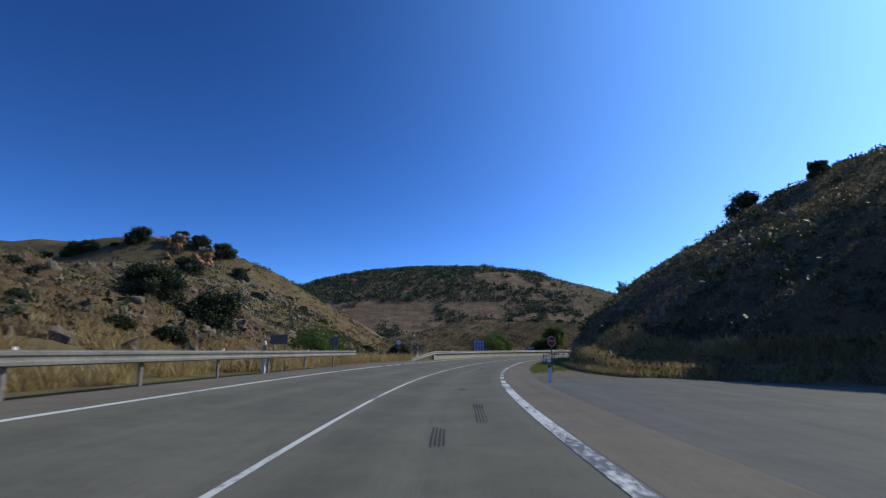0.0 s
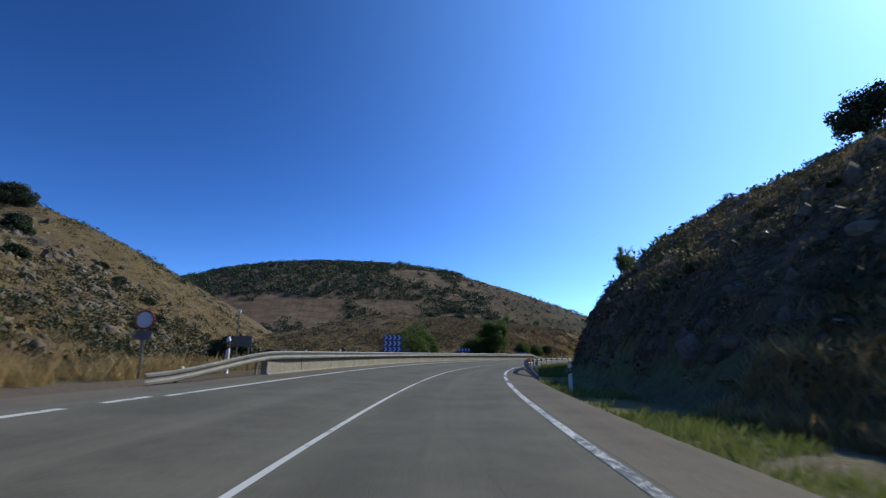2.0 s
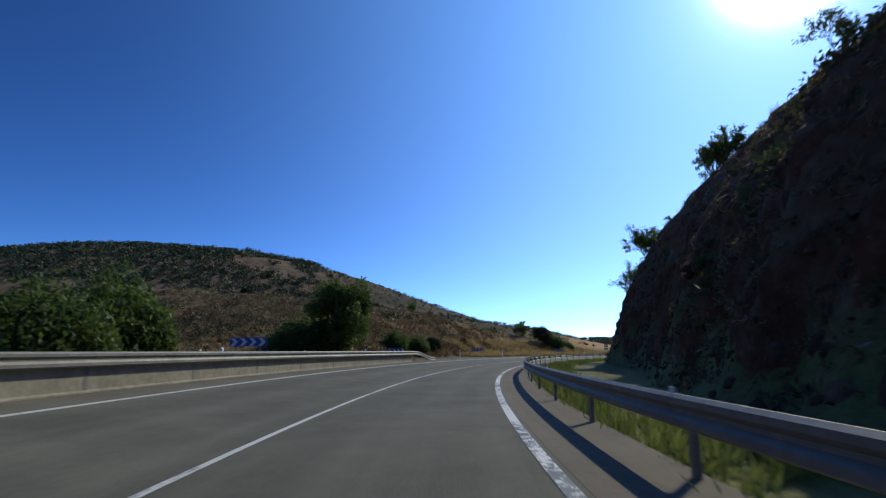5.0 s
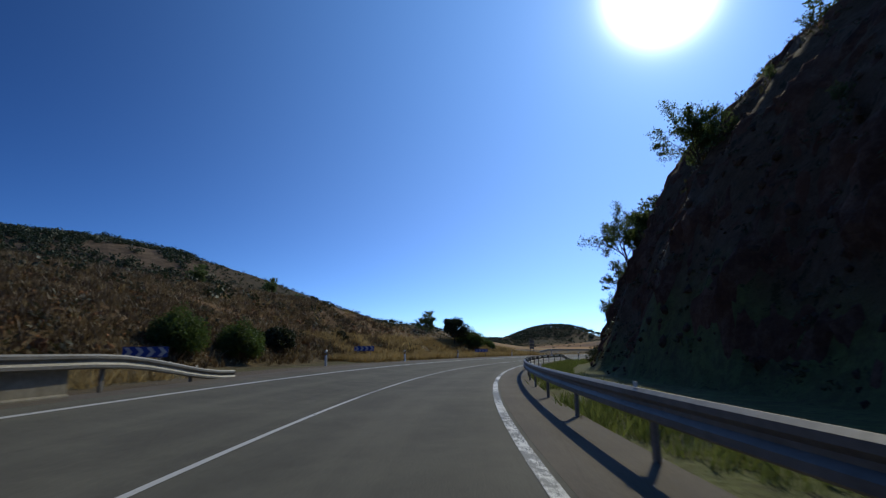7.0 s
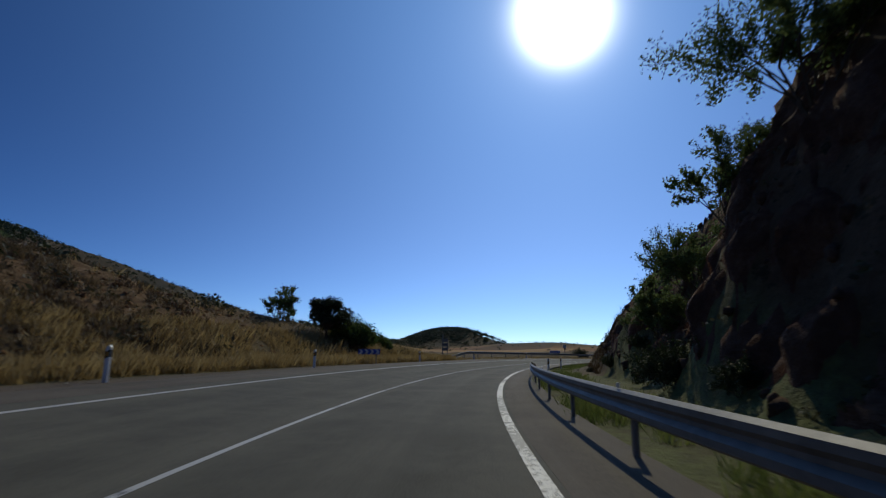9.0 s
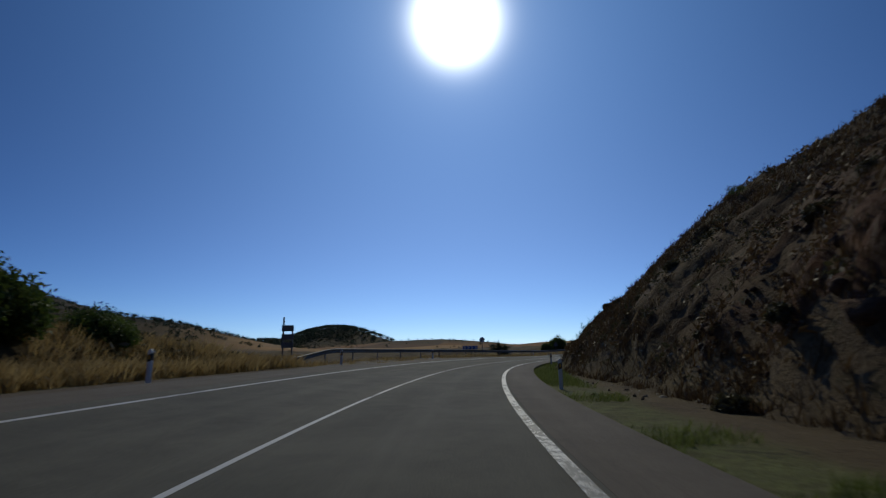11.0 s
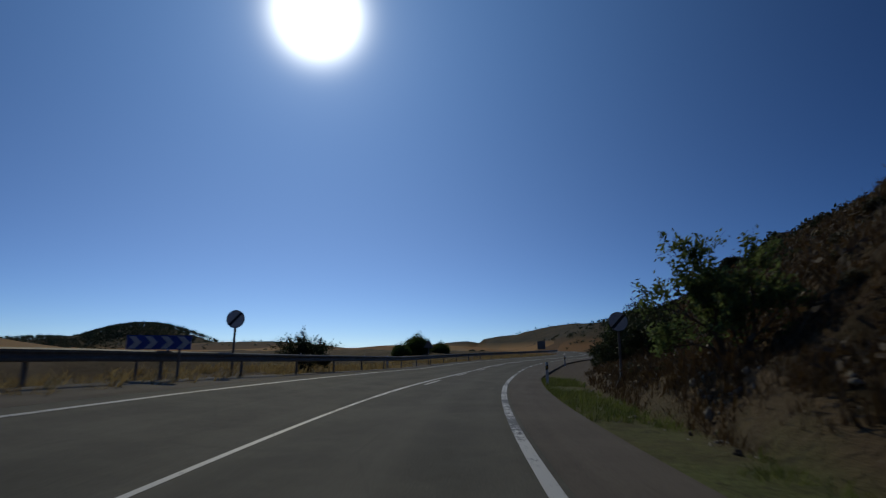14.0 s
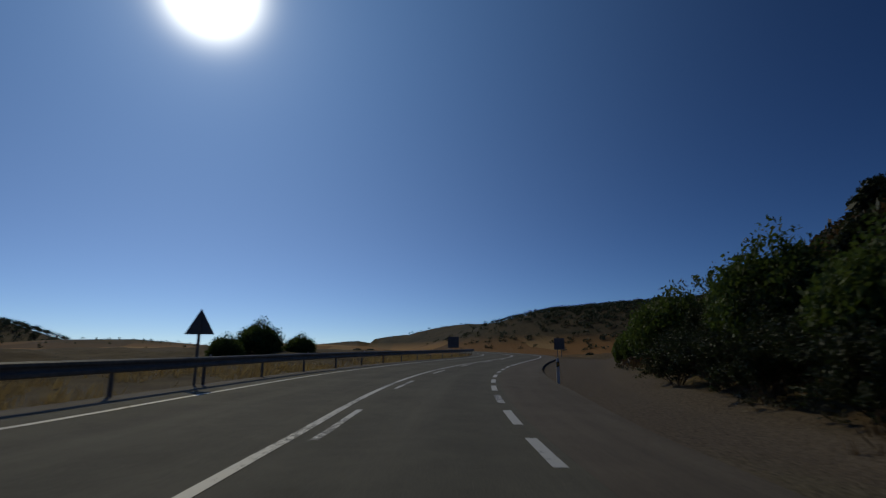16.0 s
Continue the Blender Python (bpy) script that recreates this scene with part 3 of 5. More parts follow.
def build_ground():
    gx, gy = axis(-60, 195, 0.7, -3500, 4200), axis(-20, 205, 0.7, -3500, 4200)
    xx, yy = np.meshgrid(gx, gy)
    x, y = xx.ravel(), yy.ravel()
    s, lat = station(x, y)
    z = ground(x, y, s, lat)
    nx, ny = len(gx), len(gy)
    i = np.arange(nx * ny).reshape(ny, nx)
    quads = np.stack([i[:-1, :-1], i[:-1, 1:], i[1:, 1:], i[1:, :-1]], -1).reshape(-1, 4)
    me = bpy.data.meshes.new("ground")
    me.vertices.add(len(x))
    me.vertices.foreach_set("co", np.stack([x, y, z], -1).astype(np.float32).ravel())
    me.loops.add(quads.size)
    me.loops.foreach_set("vertex_index", quads.ravel().astype(np.int32))
    me.polygons.add(len(quads))
    me.polygons.foreach_set("loop_start", (np.arange(len(quads)) * 4).astype(np.int32))
    me.polygons.foreach_set("use_smooth", np.ones(len(quads), bool))
    me.update(calc_edges=True)
    toe = ramp(s, TOE_S, TOE_V)
    d = lat - toe
    rock = smooth(d / 1.5) * ramp(s, [35, 78, 88, 165, 190, 230, 250], [0.35, 0.7, 1, 1, 0.75, 0.55, 0.1]) * (1 - smooth((d - 30) / 20))
    rock = np.maximum(rock, smooth((-lat - 14) / 10) * (s < 60) * smooth(fbm(x / 14 + 3, y / 14) * 3 + 0.3) * (lat > -110))
    green = smooth((lat - 2.8) / 0.5) * (1 - smooth((d - 0.6) / 1.2)) * (1 - smooth((lat - 4.6) / 0.8) * (s > 180)) * (s > 24) * (s < 262)
    green = np.maximum(green, 0.35 * smooth((-lat - 8) / 1.5) * (1 - smooth((-lat - 11) / 3)) * (s < 200))
    ochre = smooth((-lat - 15) / 4) * (1 - smooth((-lat - 27) / 6)) * ramp(s, [118, 134, 175, 195], [0, 1, 0.9, 0])
    ochre = np.maximum(ochre, 0.3 * smooth(d / 1.0) * ramp(s, [75, 90, 160, 185, 225, 240], [0, 0.5, 0.6, 0.35, 0.35, 0]) * (1 - smooth((d - 14) / 8)) * (lat > 0))
    gravel = smooth((-lat - 7.0) / 0.6) * (1 - smooth((-lat - 9.6) / 1.2)) * ramp(s, [28, 36, 46, 52, 125, 135, 200, 210], [0, 1, 1, 0.3, 0.3, 1, 1, 0.3])
    gravel = np.maximum(gravel, (lat > 3) * (1 - smooth((d - 0.2) / 1.0)) * ramp(s, [22, 28, 42, 55, 245, 262, 300], [0.6, 1, 0.8, 0.2, 0.2, 1, 1]) * (s < 320))
    col = np.clip(np.stack([rock, green, ochre, gravel], -1), 0, 1).astype(np.float32)
    attr = me.color_attributes.new("zone", "FLOAT_COLOR", "POINT")
    attr.data.foreach_set("color", col.ravel())
    me.materials.append(M_TERRAIN)
    ob = new("ground", me)
    return tagged(ob, "dry rocky hillsides, verges and distant fields", "ground", kind="structure")


build_ground()


def cut_face():
    """The broken face of the cutting: ledges and cracks in the rock, rills washed down the earth."""
    s = np.arange(34.0, 262.0, 0.27)
    d = np.concatenate([np.arange(-0.2, 6.0, 0.2), np.arange(6.0, 17.0, 0.4)])
    ss, dd = np.meshgrid(s, d)
    ss, dd = ss.ravel(), dd.ravel()
    toe = ramp(ss, TOE_S, TOE_V)
    hx, lat = np.interp(ss, RS, RH), toe + dd

    def place(lat_):
        return np.interp(ss, RS, RX) + lat_ * np.cos(hx), np.interp(ss, RS, RY) - lat_ * np.sin(hx)
    x, y = place(lat)
    z = ground(x, y, ss, lat)
    x1, y1 = place(lat + 0.5)
    slope = np.clip((ground(x1, y1, ss, lat + 0.5) - z) / 0.5, 0, 4)
    lean = slope / np.hypot(slope, 1.0)
    fade = smooth((dd - 0.1) / 0.8) * (1 - smooth((dd - 13.0) / 3.5)) * smooth((ss - 34) / 8) * smooth((262 - ss) / 8)
    rocky = ramp(ss, [40, 62, 80, 175, 196], [0.35, 0.55, 1, 1, 0.25])
    earthy = ramp(ss, [182, 198, 235, 256], [0, 1, 1, 0.4])
    blocks = np.floor(4.0 * (fbm(ss / 2.3, z / 1.4, 3) + 0.12 * z)) / 4.0 - 0.12 * z
    chips = np.abs(fbm(ss / 0.9 + 31, z / 0.6, 3))
    crack = np.minimum(np.abs(fbm(ss / 1.6 + 8, z / 3.4, 2)) * 5, 1)
    out = rocky * (0.75 * blocks + 0.55 * chips - 0.28 * (1 - crack)) + earthy * (0.5 * np.abs(fbm(ss / 0.8, dd / 7.0, 3)) + 0.25 * fbm(ss / 0.45, z / 0.5, 2) - 0.12)
    out = out * fade * (0.25 + 0.75 * lean)
    lat = lat - out * lean
    x, y = place(lat)
    z = z + 0.06 * fade + out * 0.35 - 0.25 * (1 - fade)
    n, m = len(s), len(d)
    i = np.arange(n * m).reshape(m, n)
    quads = np.stack([i[:-1, :-1], i[1:, :-1], i[1:, 1:], i[:-1, 1:]], -1).reshape(-1, 4)
    me = bpy.data.meshes.new("rock_face")
    me.vertices.add(n * m)
    me.vertices.foreach_set("co", np.stack([x, y, z], -1).astype(np.float32).ravel())
    me.loops.add(quads.size)
    me.loops.foreach_set("vertex_index", quads.ravel().astype(np.int32))
    me.polygons.add(len(quads))
    me.polygons.foreach_set("loop_start", (np.arange(len(quads)) * 4).astype(np.int32))
    me.update(calc_edges=True)
    uv = me.uv_layers.new(name="road")
    uv.data.foreach_set("uv", np.stack([ss, z], -1)[quads.ravel()].astype(np.float32).ravel())
    me.materials.append(M_FACE)
    return tagged(new("rock_face", me), "dark red-brown rock and rilled earth face of the road cutting", "rock face", kind="structure")


cut_face()

# ---- road ----
strip("road", M_ASPHALT, -78, 380, -6.4, 1.95, 0.0, "worn grey asphalt carriageway with darker wheel tracks", "road", 14, 1.5, thick=0.2)
strip("shoulder", M_SHOULDER, -78, 380, 1.952, lambda s: 3.25 + float(ramp(s, [-20, 0, 22, 30, 250, 270, 300], [0.3, 0, 0, 0, 0, 0.9, 0.4])), 0.002, "dusty brown paved shoulder", "shoulder", 4, 1.0, thick=0.18)
strip("shoulder", M_SHOULDER, -78, 380, lambda s: float(ramp(s, [28, 34, 46, 124, 136, 200, 210, 226, 252], [-7.55, -7.7, -7.0, -7.0, -7.5, -8.0, -9.2, -9.2, -7.3])), -6.402, 0.002, "pale dusty paved shoulder", "shoulder", 4, 1.5, thick=0.18)
strip("side_road", M_OLD, -16, 25.5, 3.27, 60, -0.012, "old cracked grey asphalt of a side road", "road", 20, 1.5, thick=0.1)


def paint(s0, s1, lat, width=0.14, mat=None, label="white painted road line", step=1.5):
    f = lat if callable(lat) else (lambda s: lat)
    return strip("road_marking", mat or M_PAINT, s0, s1, lambda s: f(s) - width / 2, lambda s: f(s) + width / 2, 0.006, label, "road marking", 1, step)


paint(-60, 380, lambda s: float(ramp(s, [235, 252, 266, 280], [-1.78, -1.6, -1.72, -1.8])), 0.16)
paint(-60, 19, 1.8, 0.23, M_PAINT_WORN, "worn white edge line")
paint(33.6, 257.5, 1.8, 0.16, M_PAINT_WORN, "worn white edge line")
paint(290, 380, 1.8, 0.15)
paint(-60, 33, -5.95, 0.15)
paint(44, 380, -5.7, 0.14)

# ---- plants ----
RNG = np.random.RandomState(11)


def soup(name, polys, mat):
    """One mesh from an array of separate small polygons (n, k, 3)."""
    polys = np.asarray(polys, np.float32)
    n, k = polys.shape[:2]
    me = bpy.data.meshes.new(name)
    me.vertices.add(n * k)
    me.vertices.foreach_set("co", polys.ravel())
    me.loops.add(n * k)
    me.loops.foreach_set("vertex_index", np.arange(n * k, dtype=np.int32))
    me.polygons.add(n)
    me.polygons.foreach_set("loop_start", (np.arange(n) * k).astype(np.int32))
    me.update(calc_edges=True)
    me.materials.append(mat)
    return me


def leaf_polys(centres, size, rng, flat=0.0):
    """Small pointed leaf clusters turned every way."""
    n = len(centres)
    a = rng.normal(size=(n, 3))
    a /= np.linalg.norm(a, axis=1, keepdims=True)
    b = rng.normal(size=(n, 3))
    b -= (a * b).sum(1, keepdims=True) * a
    b /= np.linalg.norm(b, axis=1, keepdims=True)
    sz = size * (0.6 + 0.8 * rng.rand(n, 1))
    return np.stack([centres - a * sz, centres + b * sz * 0.45, centres + a * sz, centres - b * sz * 0.45], 1)


def cloud(clumps, per, rng, shell=0.55):
    """Points filling the outer part of several uneven balls (x, y, z, r)."""
    out = []
    for x, y, z, r in clumps:
        v = rng.normal(size=(per, 3))
        v /= np.linalg.norm(v, axis=1, keepdims=True)
        rad = r * (shell + (1 - shell) * rng.rand(per, 1)) * (1 + 0.22 * np.sin(5 * v[:, :1] + 3 * v[:, 1:2]))
        out.append(np.array([x, y, z]) + v * rad * np.array([1, 1, 0.85]))
    return np.concatenate(out)


def limb(bm, p, q, r1, r2, seg=6):
    p, q = Vector(p), Vector(q)
    rot = (q - p).to_track_quat("Z", "Y").to_matrix().to_4x4()
    m = Matrix.Translation((p + q) / 2) @ rot
    bmesh.ops.create_cone(bm, cap_ends=True, segments=seg, radius1=r1, radius2=r2, depth=(q - p).length, matrix=m)


def tree_kind(name, seed, height, spread, clumps, per, leaf, mat, label, open_crown=0.5, trunk=0.12, low=0.35, category="tree", ball=(0.22, 0.4)):
    """A tree: tapered trunk with limbs to each clump of the crown."""
    rng = np.random.RandomState(seed)
    thing = empty(name, Matrix(), label, category)
    bm = bmesh.new()
    fork = Vector((rng.uniform(-.1, .1), rng.uniform(-.1, .1), height * low))
    limb(bm, (0, 0, -0.4), fork, trunk, trunk * 0.7, 8)
    balls = []
    for k in range(clumps):
        ang = k * 2.4 + rng.uniform(-.3, .3)
        u = (k + 0.5) / clumps
        z = height * (low + (1 - low) * (0.15 + 0.75 * rng.rand()))
        prof = math.sin(math.pi * min(max((z / height - low * 0.6) / (1 - low * 0.6), 0.05), 0.95))
        rr = spread * (0.25 + 0.6 * u) * (0.45 + 0.55 * prof)
        c = Vector((rr * math.cos(ang), rr * math.sin(ang), z))
        r = spread * rng.uniform(*ball)
        balls.append((*c, r))
        midp = fork.lerp(c, 0.5) + Vector((0, 0, 0.08 * height * rng.rand()))
        limb(bm, fork, midp, trunk * 0.5, trunk * 0.25)
        limb(bm, midp, c + Vector((0, 0, r * 0.5)), trunk * 0.25, trunk * 0.05, 5)
        for _ in range(3):
            v = Vector(rng.normal(size=3)).normalized() * r
            limb(bm, midp.lerp(c, 0.6), c + v, trunk * 0.12, trunk * 0.02, 4)
    part("trunk", bm, M_BARK, thing, "grey branching trunk")
    pts = cloud(balls, per, rng, 0.35 if open_crown > 0.4 else 0.55)
    part("crown", soup("crown", leaf_polys(pts, leaf, rng), mat), None, thing)
    return thing


def shrub_kind(name, seed, width, height, clumps, per, leaf, mat, label, category="shrub"):
    """A dense shrub of overlapping leafy clumps on short stems."""
    rng = np.random.RandomState(seed)
    thing = empty(name, Matrix(), label, category)
    balls = []
    for k in range(clumps):
        ang, u = k * 2.4 + rng.uniform(-.4, .4), math.sqrt((k + 0.4) / clumps)
        rr = u * width * 0.36
        z = height * (0.62 - 0.34 * u * u + rng.uniform(-.08, .1))
        balls.append((rr * math.cos(ang), rr * math.sin(ang), z, width * rng.uniform(0.15, 0.25)))
    for k in range(clumps // 2):
        ang = k * 1.7 + rng.rand()
        balls.append((math.cos(ang) * width * 0.36, math.sin(ang) * width * 0.36, height * 0.2, width * 0.17))
    bm = bmesh.new()
    for x, y, z, r in balls:
        limb(bm, (x * 0.15, y * 0.15, -0.3), (x * 0.8, y * 0.8, z), 0.04, 0.015, 5)
    part("stems", bm, M_BARK, thing, "thin grey stems")
    part("foliage", soup("foliage", leaf_polys(cloud(balls, per, rng), leaf, rng), mat), None, thing)
    return thing


def airy_tree(name, seed, height, stems, lean, mat, label, leaf=0.06, dense=9, trunk=0.05, clear=0.0, depth=4, category="tree"):
    """Slender stems that fork again and again, with leaves along the outer twigs."""
    rng = np.random.RandomState(seed)
    segs, pts = [], []

    def grow(p, way, length, r, level):
        q = p + way * length
        segs.append((p, q, r, r * 0.62))
        if level >= 2:
            n = rng.poisson(dense * (0.5 if level == 2 else 1.0))
            u = rng.rand(n, 1)
            pts.append(p + (q - p) * u + rng.normal(scale=length * 0.2, size=(n, 3)))
        if level >= depth:
            return
        for k in range(3):
            turn = way + rng.normal(size=3) * 0.42 + np.array([0, 0, 0.1])
            turn /= np.linalg.norm(turn)
            start = p + (q - p) * (1.0 if k == 0 else rng.uniform(0.45, 1.0))
            grow(start, turn, length * rng.uniform(0.58, 0.86), r * 0.6, level + 1)
    foot = np.array([0, 0, -0.3])
    if clear:
        top = np.array([rng.uniform(-.1, .1), rng.uniform(-.1, .1), clear])
        segs.append((foot, top, trunk * 1.5, trunk))
        foot = top
    for k in range(stems):
        ang = k * 2.4 + rng.rand()
        way = np.array([math.cos(ang) * lean, math.sin(ang) * lean, 1.0]) * rng.uniform(0.8, 1.2) + rng.normal(size=3) * 0.1
        way /= np.linalg.norm(way)
        grow(foot + rng.normal(size=3) * 0.05, way, (height - clear) * rng.uniform(0.24, 0.34), trunk, 0)
    verts, faces = [], []
    for p, q, r, e in segs:
        w = (q - p) / np.linalg.norm(q - p)
        a = np.cross(w, (0.3, 0.9, 0.2))
        a /= np.linalg.norm(a)
        b = np.cross(w, a)
        i = len(verts)
        for c, rad in ((p, r), (q, e)):
            verts += [c + rad * (math.cos(k * 1.571) * a + math.sin(k * 1.571) * b) for k in range(4)]
        faces += [(i + k, i + (k + 1) % 4, i + 4 + (k + 1) % 4, i + 4 + k) for k in range(4)]
    thing = empty(name, Matrix(), label, category)
    part("trunk", mesh_of("trunk", verts, faces, M_BARK), None, thing, "thin forking grey stems")
    part("crown", soup("crown", leaf_polys(np.concatenate(pts), leaf, rng), mat), None, thing)
    return thing


HIDE_AT = []


def put(kind, p, scale=1.0, turn=0.0, squash=1.0, group=""):
    m = Matrix.Translation(p) @ Matrix.Rotation(turn, 4, "Z") @ Matrix.Diagonal((scale, scale, scale * squash, 1))
    if kind.name not in HIDE_AT:
        HIDE_AT.append(kind.name)
        kind.matrix_basis = m
        ob = kind
    else:
        ob = copy_thing(kind, m)
    if group:
        tagged(ob, group=group)
    return ob


OAK = tree_kind("holm_oak", 3, 4.6, 2.5, 26, 420, 0.12, M_OAK, "dark green holm oak with a dense rounded crown", 0.2, 0.16, 0.28)
OAK2 = tree_kind("holm_oak", 8, 4.2, 2.2, 22, 420, 0.11, M_OAK, "dark holm oak on the dry slope", 0.3, 0.15, 0.3)
ALMOND = airy_tree("almond_tree", 5, 4.4, 5, 0.55, M_ALMOND, "almond tree with airy light green leaves on forking stems", 0.075, 14)
ALMOND2 = airy_tree("almond_tree", 15, 3.9, 3, 0.4, M_ALMOND, "airy young almond tree with bare twigs", 0.07, 9)
BIG_ALMOND = airy_tree("almond_tree", 25, 8.2, 6, 0.5, M_ALMOND, "tall almond tree with a full airy crown above the rock face", 0.09, 24, 0.075)
TWIG = airy_tree("upright_bush", 27, 3.4, 9, 0.5, M_DEEP, "tall green bush of upright leafy twigs", 0.055, 11, 0.03, 0.0, 4, "bush")
TREE = tree_kind("leafy_tree", 21, 6.2, 2.9, 36, 520, 0.12, M_GREEN, "full green roadside tree with leaves to the ground", 0.2, 0.18, 0.16)
BUSH = shrub_kind("green_bush", 31, 4.2, 2.4, 22, 620, 0.085, M_GREEN, "bright green spreading bush", "bush")
DARK = shrub_kind("oak_shrub", 33, 3.2, 2.4, 15, 260, 0.14, M_OAK, "dark green rounded oak shrub on dry ground")
DARK2 = shrub_kind("oak_shrub", 37, 3.6, 2.0, 16, 250, 0.14, M_OAK, "low dark oak shrub on dry ground")
GREY = shrub_kind("grey_scrub", 41, 1.5, 0.9, 9, 130, 0.09, M_SCRUB, "small greyish scrub bush")

# trees and bushes by station, lateral distance, size
for kind, s, lat, sc, sq in [
    (OAK, 73.5, 27.5, 0.95, 1.0), (OAK2, 62, 33, 0.5, 1.0), (OAK, 52, 29, 0.42, 1.0), (OAK2, 79, 30, 0.7, 1.0),
    (ALMOND, 87.6, 11.8, 0.82, 1.1), (ALMOND2, 95.5, 12.0, 0.5, 1.0), (ALMOND2, 97, 10.6, 0.62, 1.1), (ALMOND2, 104, 10.6, 0.5, 1.0), (ALMOND2, 86, 14.4, 0.5, 1.4), (ALMOND2, 84.8, 14.9, 0.55, 1.4), (ALMOND2, 86, 21, 0.6, 1.0),
    (ALMOND2, 93, 12, 0.5, 1.0), (ALMOND2, 80, 14, 0.5, 1.1), (ALMOND2, 100, 11, 0.5, 1.0), (ALMOND2, 86, 23.5, 0.7, 1.0),
    (BIG_ALMOND, 157.8, 10.6, 0.82, 1.0), (BIG_ALMOND, 166.5, 9.8, 0.7, 1.0), (ALMOND, 137, 19.5, 1.5, 1.0), (ALMOND, 135.5, 20.5, 1.3, 1.0), (BIG_ALMOND, 141, 12.8, 0.8, 1.0), (ALMOND2, 143, 20, 0.9, 1.0),
    (ALMOND, 152.5, 11.6, 1.2, 1.0), (ALMOND2, 161, 10.2, 1.2, 1.0),
    (ALMOND, 162.5, 10.0, 1.2, 1.0), (ALMOND2, 169, 9.6, 1.25, 1.0), (ALMOND, 171.5, 9.2, 1.1, 1.0), (ALMOND2, 174, 9.0, 1.0, 1.0), (ALMOND2, 177, 8.6, 0.8, 1.0),
    (TWIG, 163, 7.6, 0.7, 1.0), (TWIG, 168, 8.2, 0.8, 1.0), (TWIG, 173, 8.6, 0.6, 1.0), (TWIG, 179, 7.6, 0.55, 1.0), (TWIG, 157, 7.6, 0.6, 1.0),
    (ALMOND2, 130, 14, 0.7, 1.0), (ALMOND2, 137, 15, 0.6, 1.0), (ALMOND2, 206, 15, 0.6, 1.0), (TWIG, 214, 14, 0.45, 1.0), (GREY, 220, 12, 0.8, 1.0),
    (ALMOND, 234.2, 6.6, 0.95, 1.1), (TWIG, 238, 8.0, 0.4, 1.0),
    (TREE, 119, -11.4, 1.0, 1.0), (BUSH, 100, -16.6, 1.45, 1.15), (BUSH, 105, -18, 1.15, 1.05), (BUSH, 119, -14.5, 1.0, 0.8), (BUSH, 142.2, -14.4, 0.5, 1.1), (BUSH, 137.6, -15.0, 0.5, 1.2), (DARK, 147.2, -15.0, 0.8, 0.95), (DARK2, 150.5, -16.5, 0.5, 0.9), (DARK, 92, -15, 1.2, 0.8), (DARK2, 76, -14, 1.0, 0.9),
    (BUSH, 48.5, -17.8, 0.95, 1.0), (BUSH, 46, -17.0, 0.7, 0.9), (DARK, 58, -14.5, 0.6, 0.9), (DARK2, 69, -17, 1.4, 1.0), (DARK, 66, -16, 1.1, 0.9),
    (DARK, 160, -17, 0.6, 1.0), (DARK2, 158, -26, 0.8, 1.0),
    (ALMOND, 169, -34, 0.9, 1.0), (ALMOND2, 171.5, -32, 0.75, 1.0), (ALMOND, 163, -39, 1.0, 1.0), (DARK, 175, -31, 0.9, 0.8), (DARK2, 178, -30, 0.7, 0.9),
    (ALMOND, 188.5, -22.4, 1.25, 1.0), (OAK, 188, -17, 0.95, 0.95), (BUSH, 191, -16, 0.8, 0.9), (BUSH, 197, -16.5, 0.6, 0.8),
    (TWIG, 249.4, -9.0, 1.2, 1.0), (DARK2, 262, -14, 0.5, 0.9), (BUSH, 297, -22.4, 0.72, 1.15), (BUSH, 293, -22.6, 0.5, 1.0), (BUSH, 300, -20.0, 0.5, 1.0), (DARK2, 330, -22, 0.8, 0.8), (DARK, 350, -26, 0.9, 0.8), (DARK2, 345, 14, 0.8, 0.8), (DARK, 322, 13, 0.6, 0.9),
    (TWIG, 246, 8.6, 0.9, 1.0), (TWIG, 248.5, 8.2, 1.2, 1.05), (TWIG, 251, 8.8, 1.35, 1.05), (TWIG, 254, 8.2, 1.4, 1.05), (TWIG, 256.5, 9.2, 1.35, 1.1), (TWIG, 258.5, 8.2, 1.2, 1.1), (TWIG, 260.5, 9.4, 1.25, 1.0), (TWIG, 262.5, 8.0, 1.15, 1.0), (BUSH, 264, 9.8, 0.65, 1.1),
    (TWIG, 266.5, 8.0, 1.05, 1.1), (BUSH, 269.5, 10.2, 0.7, 1.2), (TWIG, 272.5, 8.0, 1.0, 1.0), (TWIG, 269.5, 8.2, 1.1, 1.0), (TWIG, 275, 9.0, 0.95, 1.0), (TWIG, 271, 10.2, 1.0, 1.0), (TWIG, 268, 10.0, 1.1, 1.0), (TWIG, 278, 11, 0.9, 1.0), (TWIG, 264.5, 8.6, 1.1, 1.0), (ALMOND, 276, 11.2, 0.95, 1.0), (TWIG, 277, 9.8, 0.9, 1.0), (BUSH, 281, 10.4, 0.75, 1.1), (TWIG, 285, 10.0, 0.8, 1.0), (BUSH, 292, 10.5, 0.7, 1.0), (DARK, 300, 11, 0.7, 1.0),
    (DARK, 268, 18, 0.8, 1.0), (DARK2, 262, 19, 0.8, 1.0), (DARK, 275, 17, 0.8, 1.0), (DARK2, 281, 15, 0.7, 1.0), (DARK, 256, 20, 0.8, 1.0),
]:
    put(kind, spot(s, lat, -0.1), sc, s * 1.3 + lat, sq)

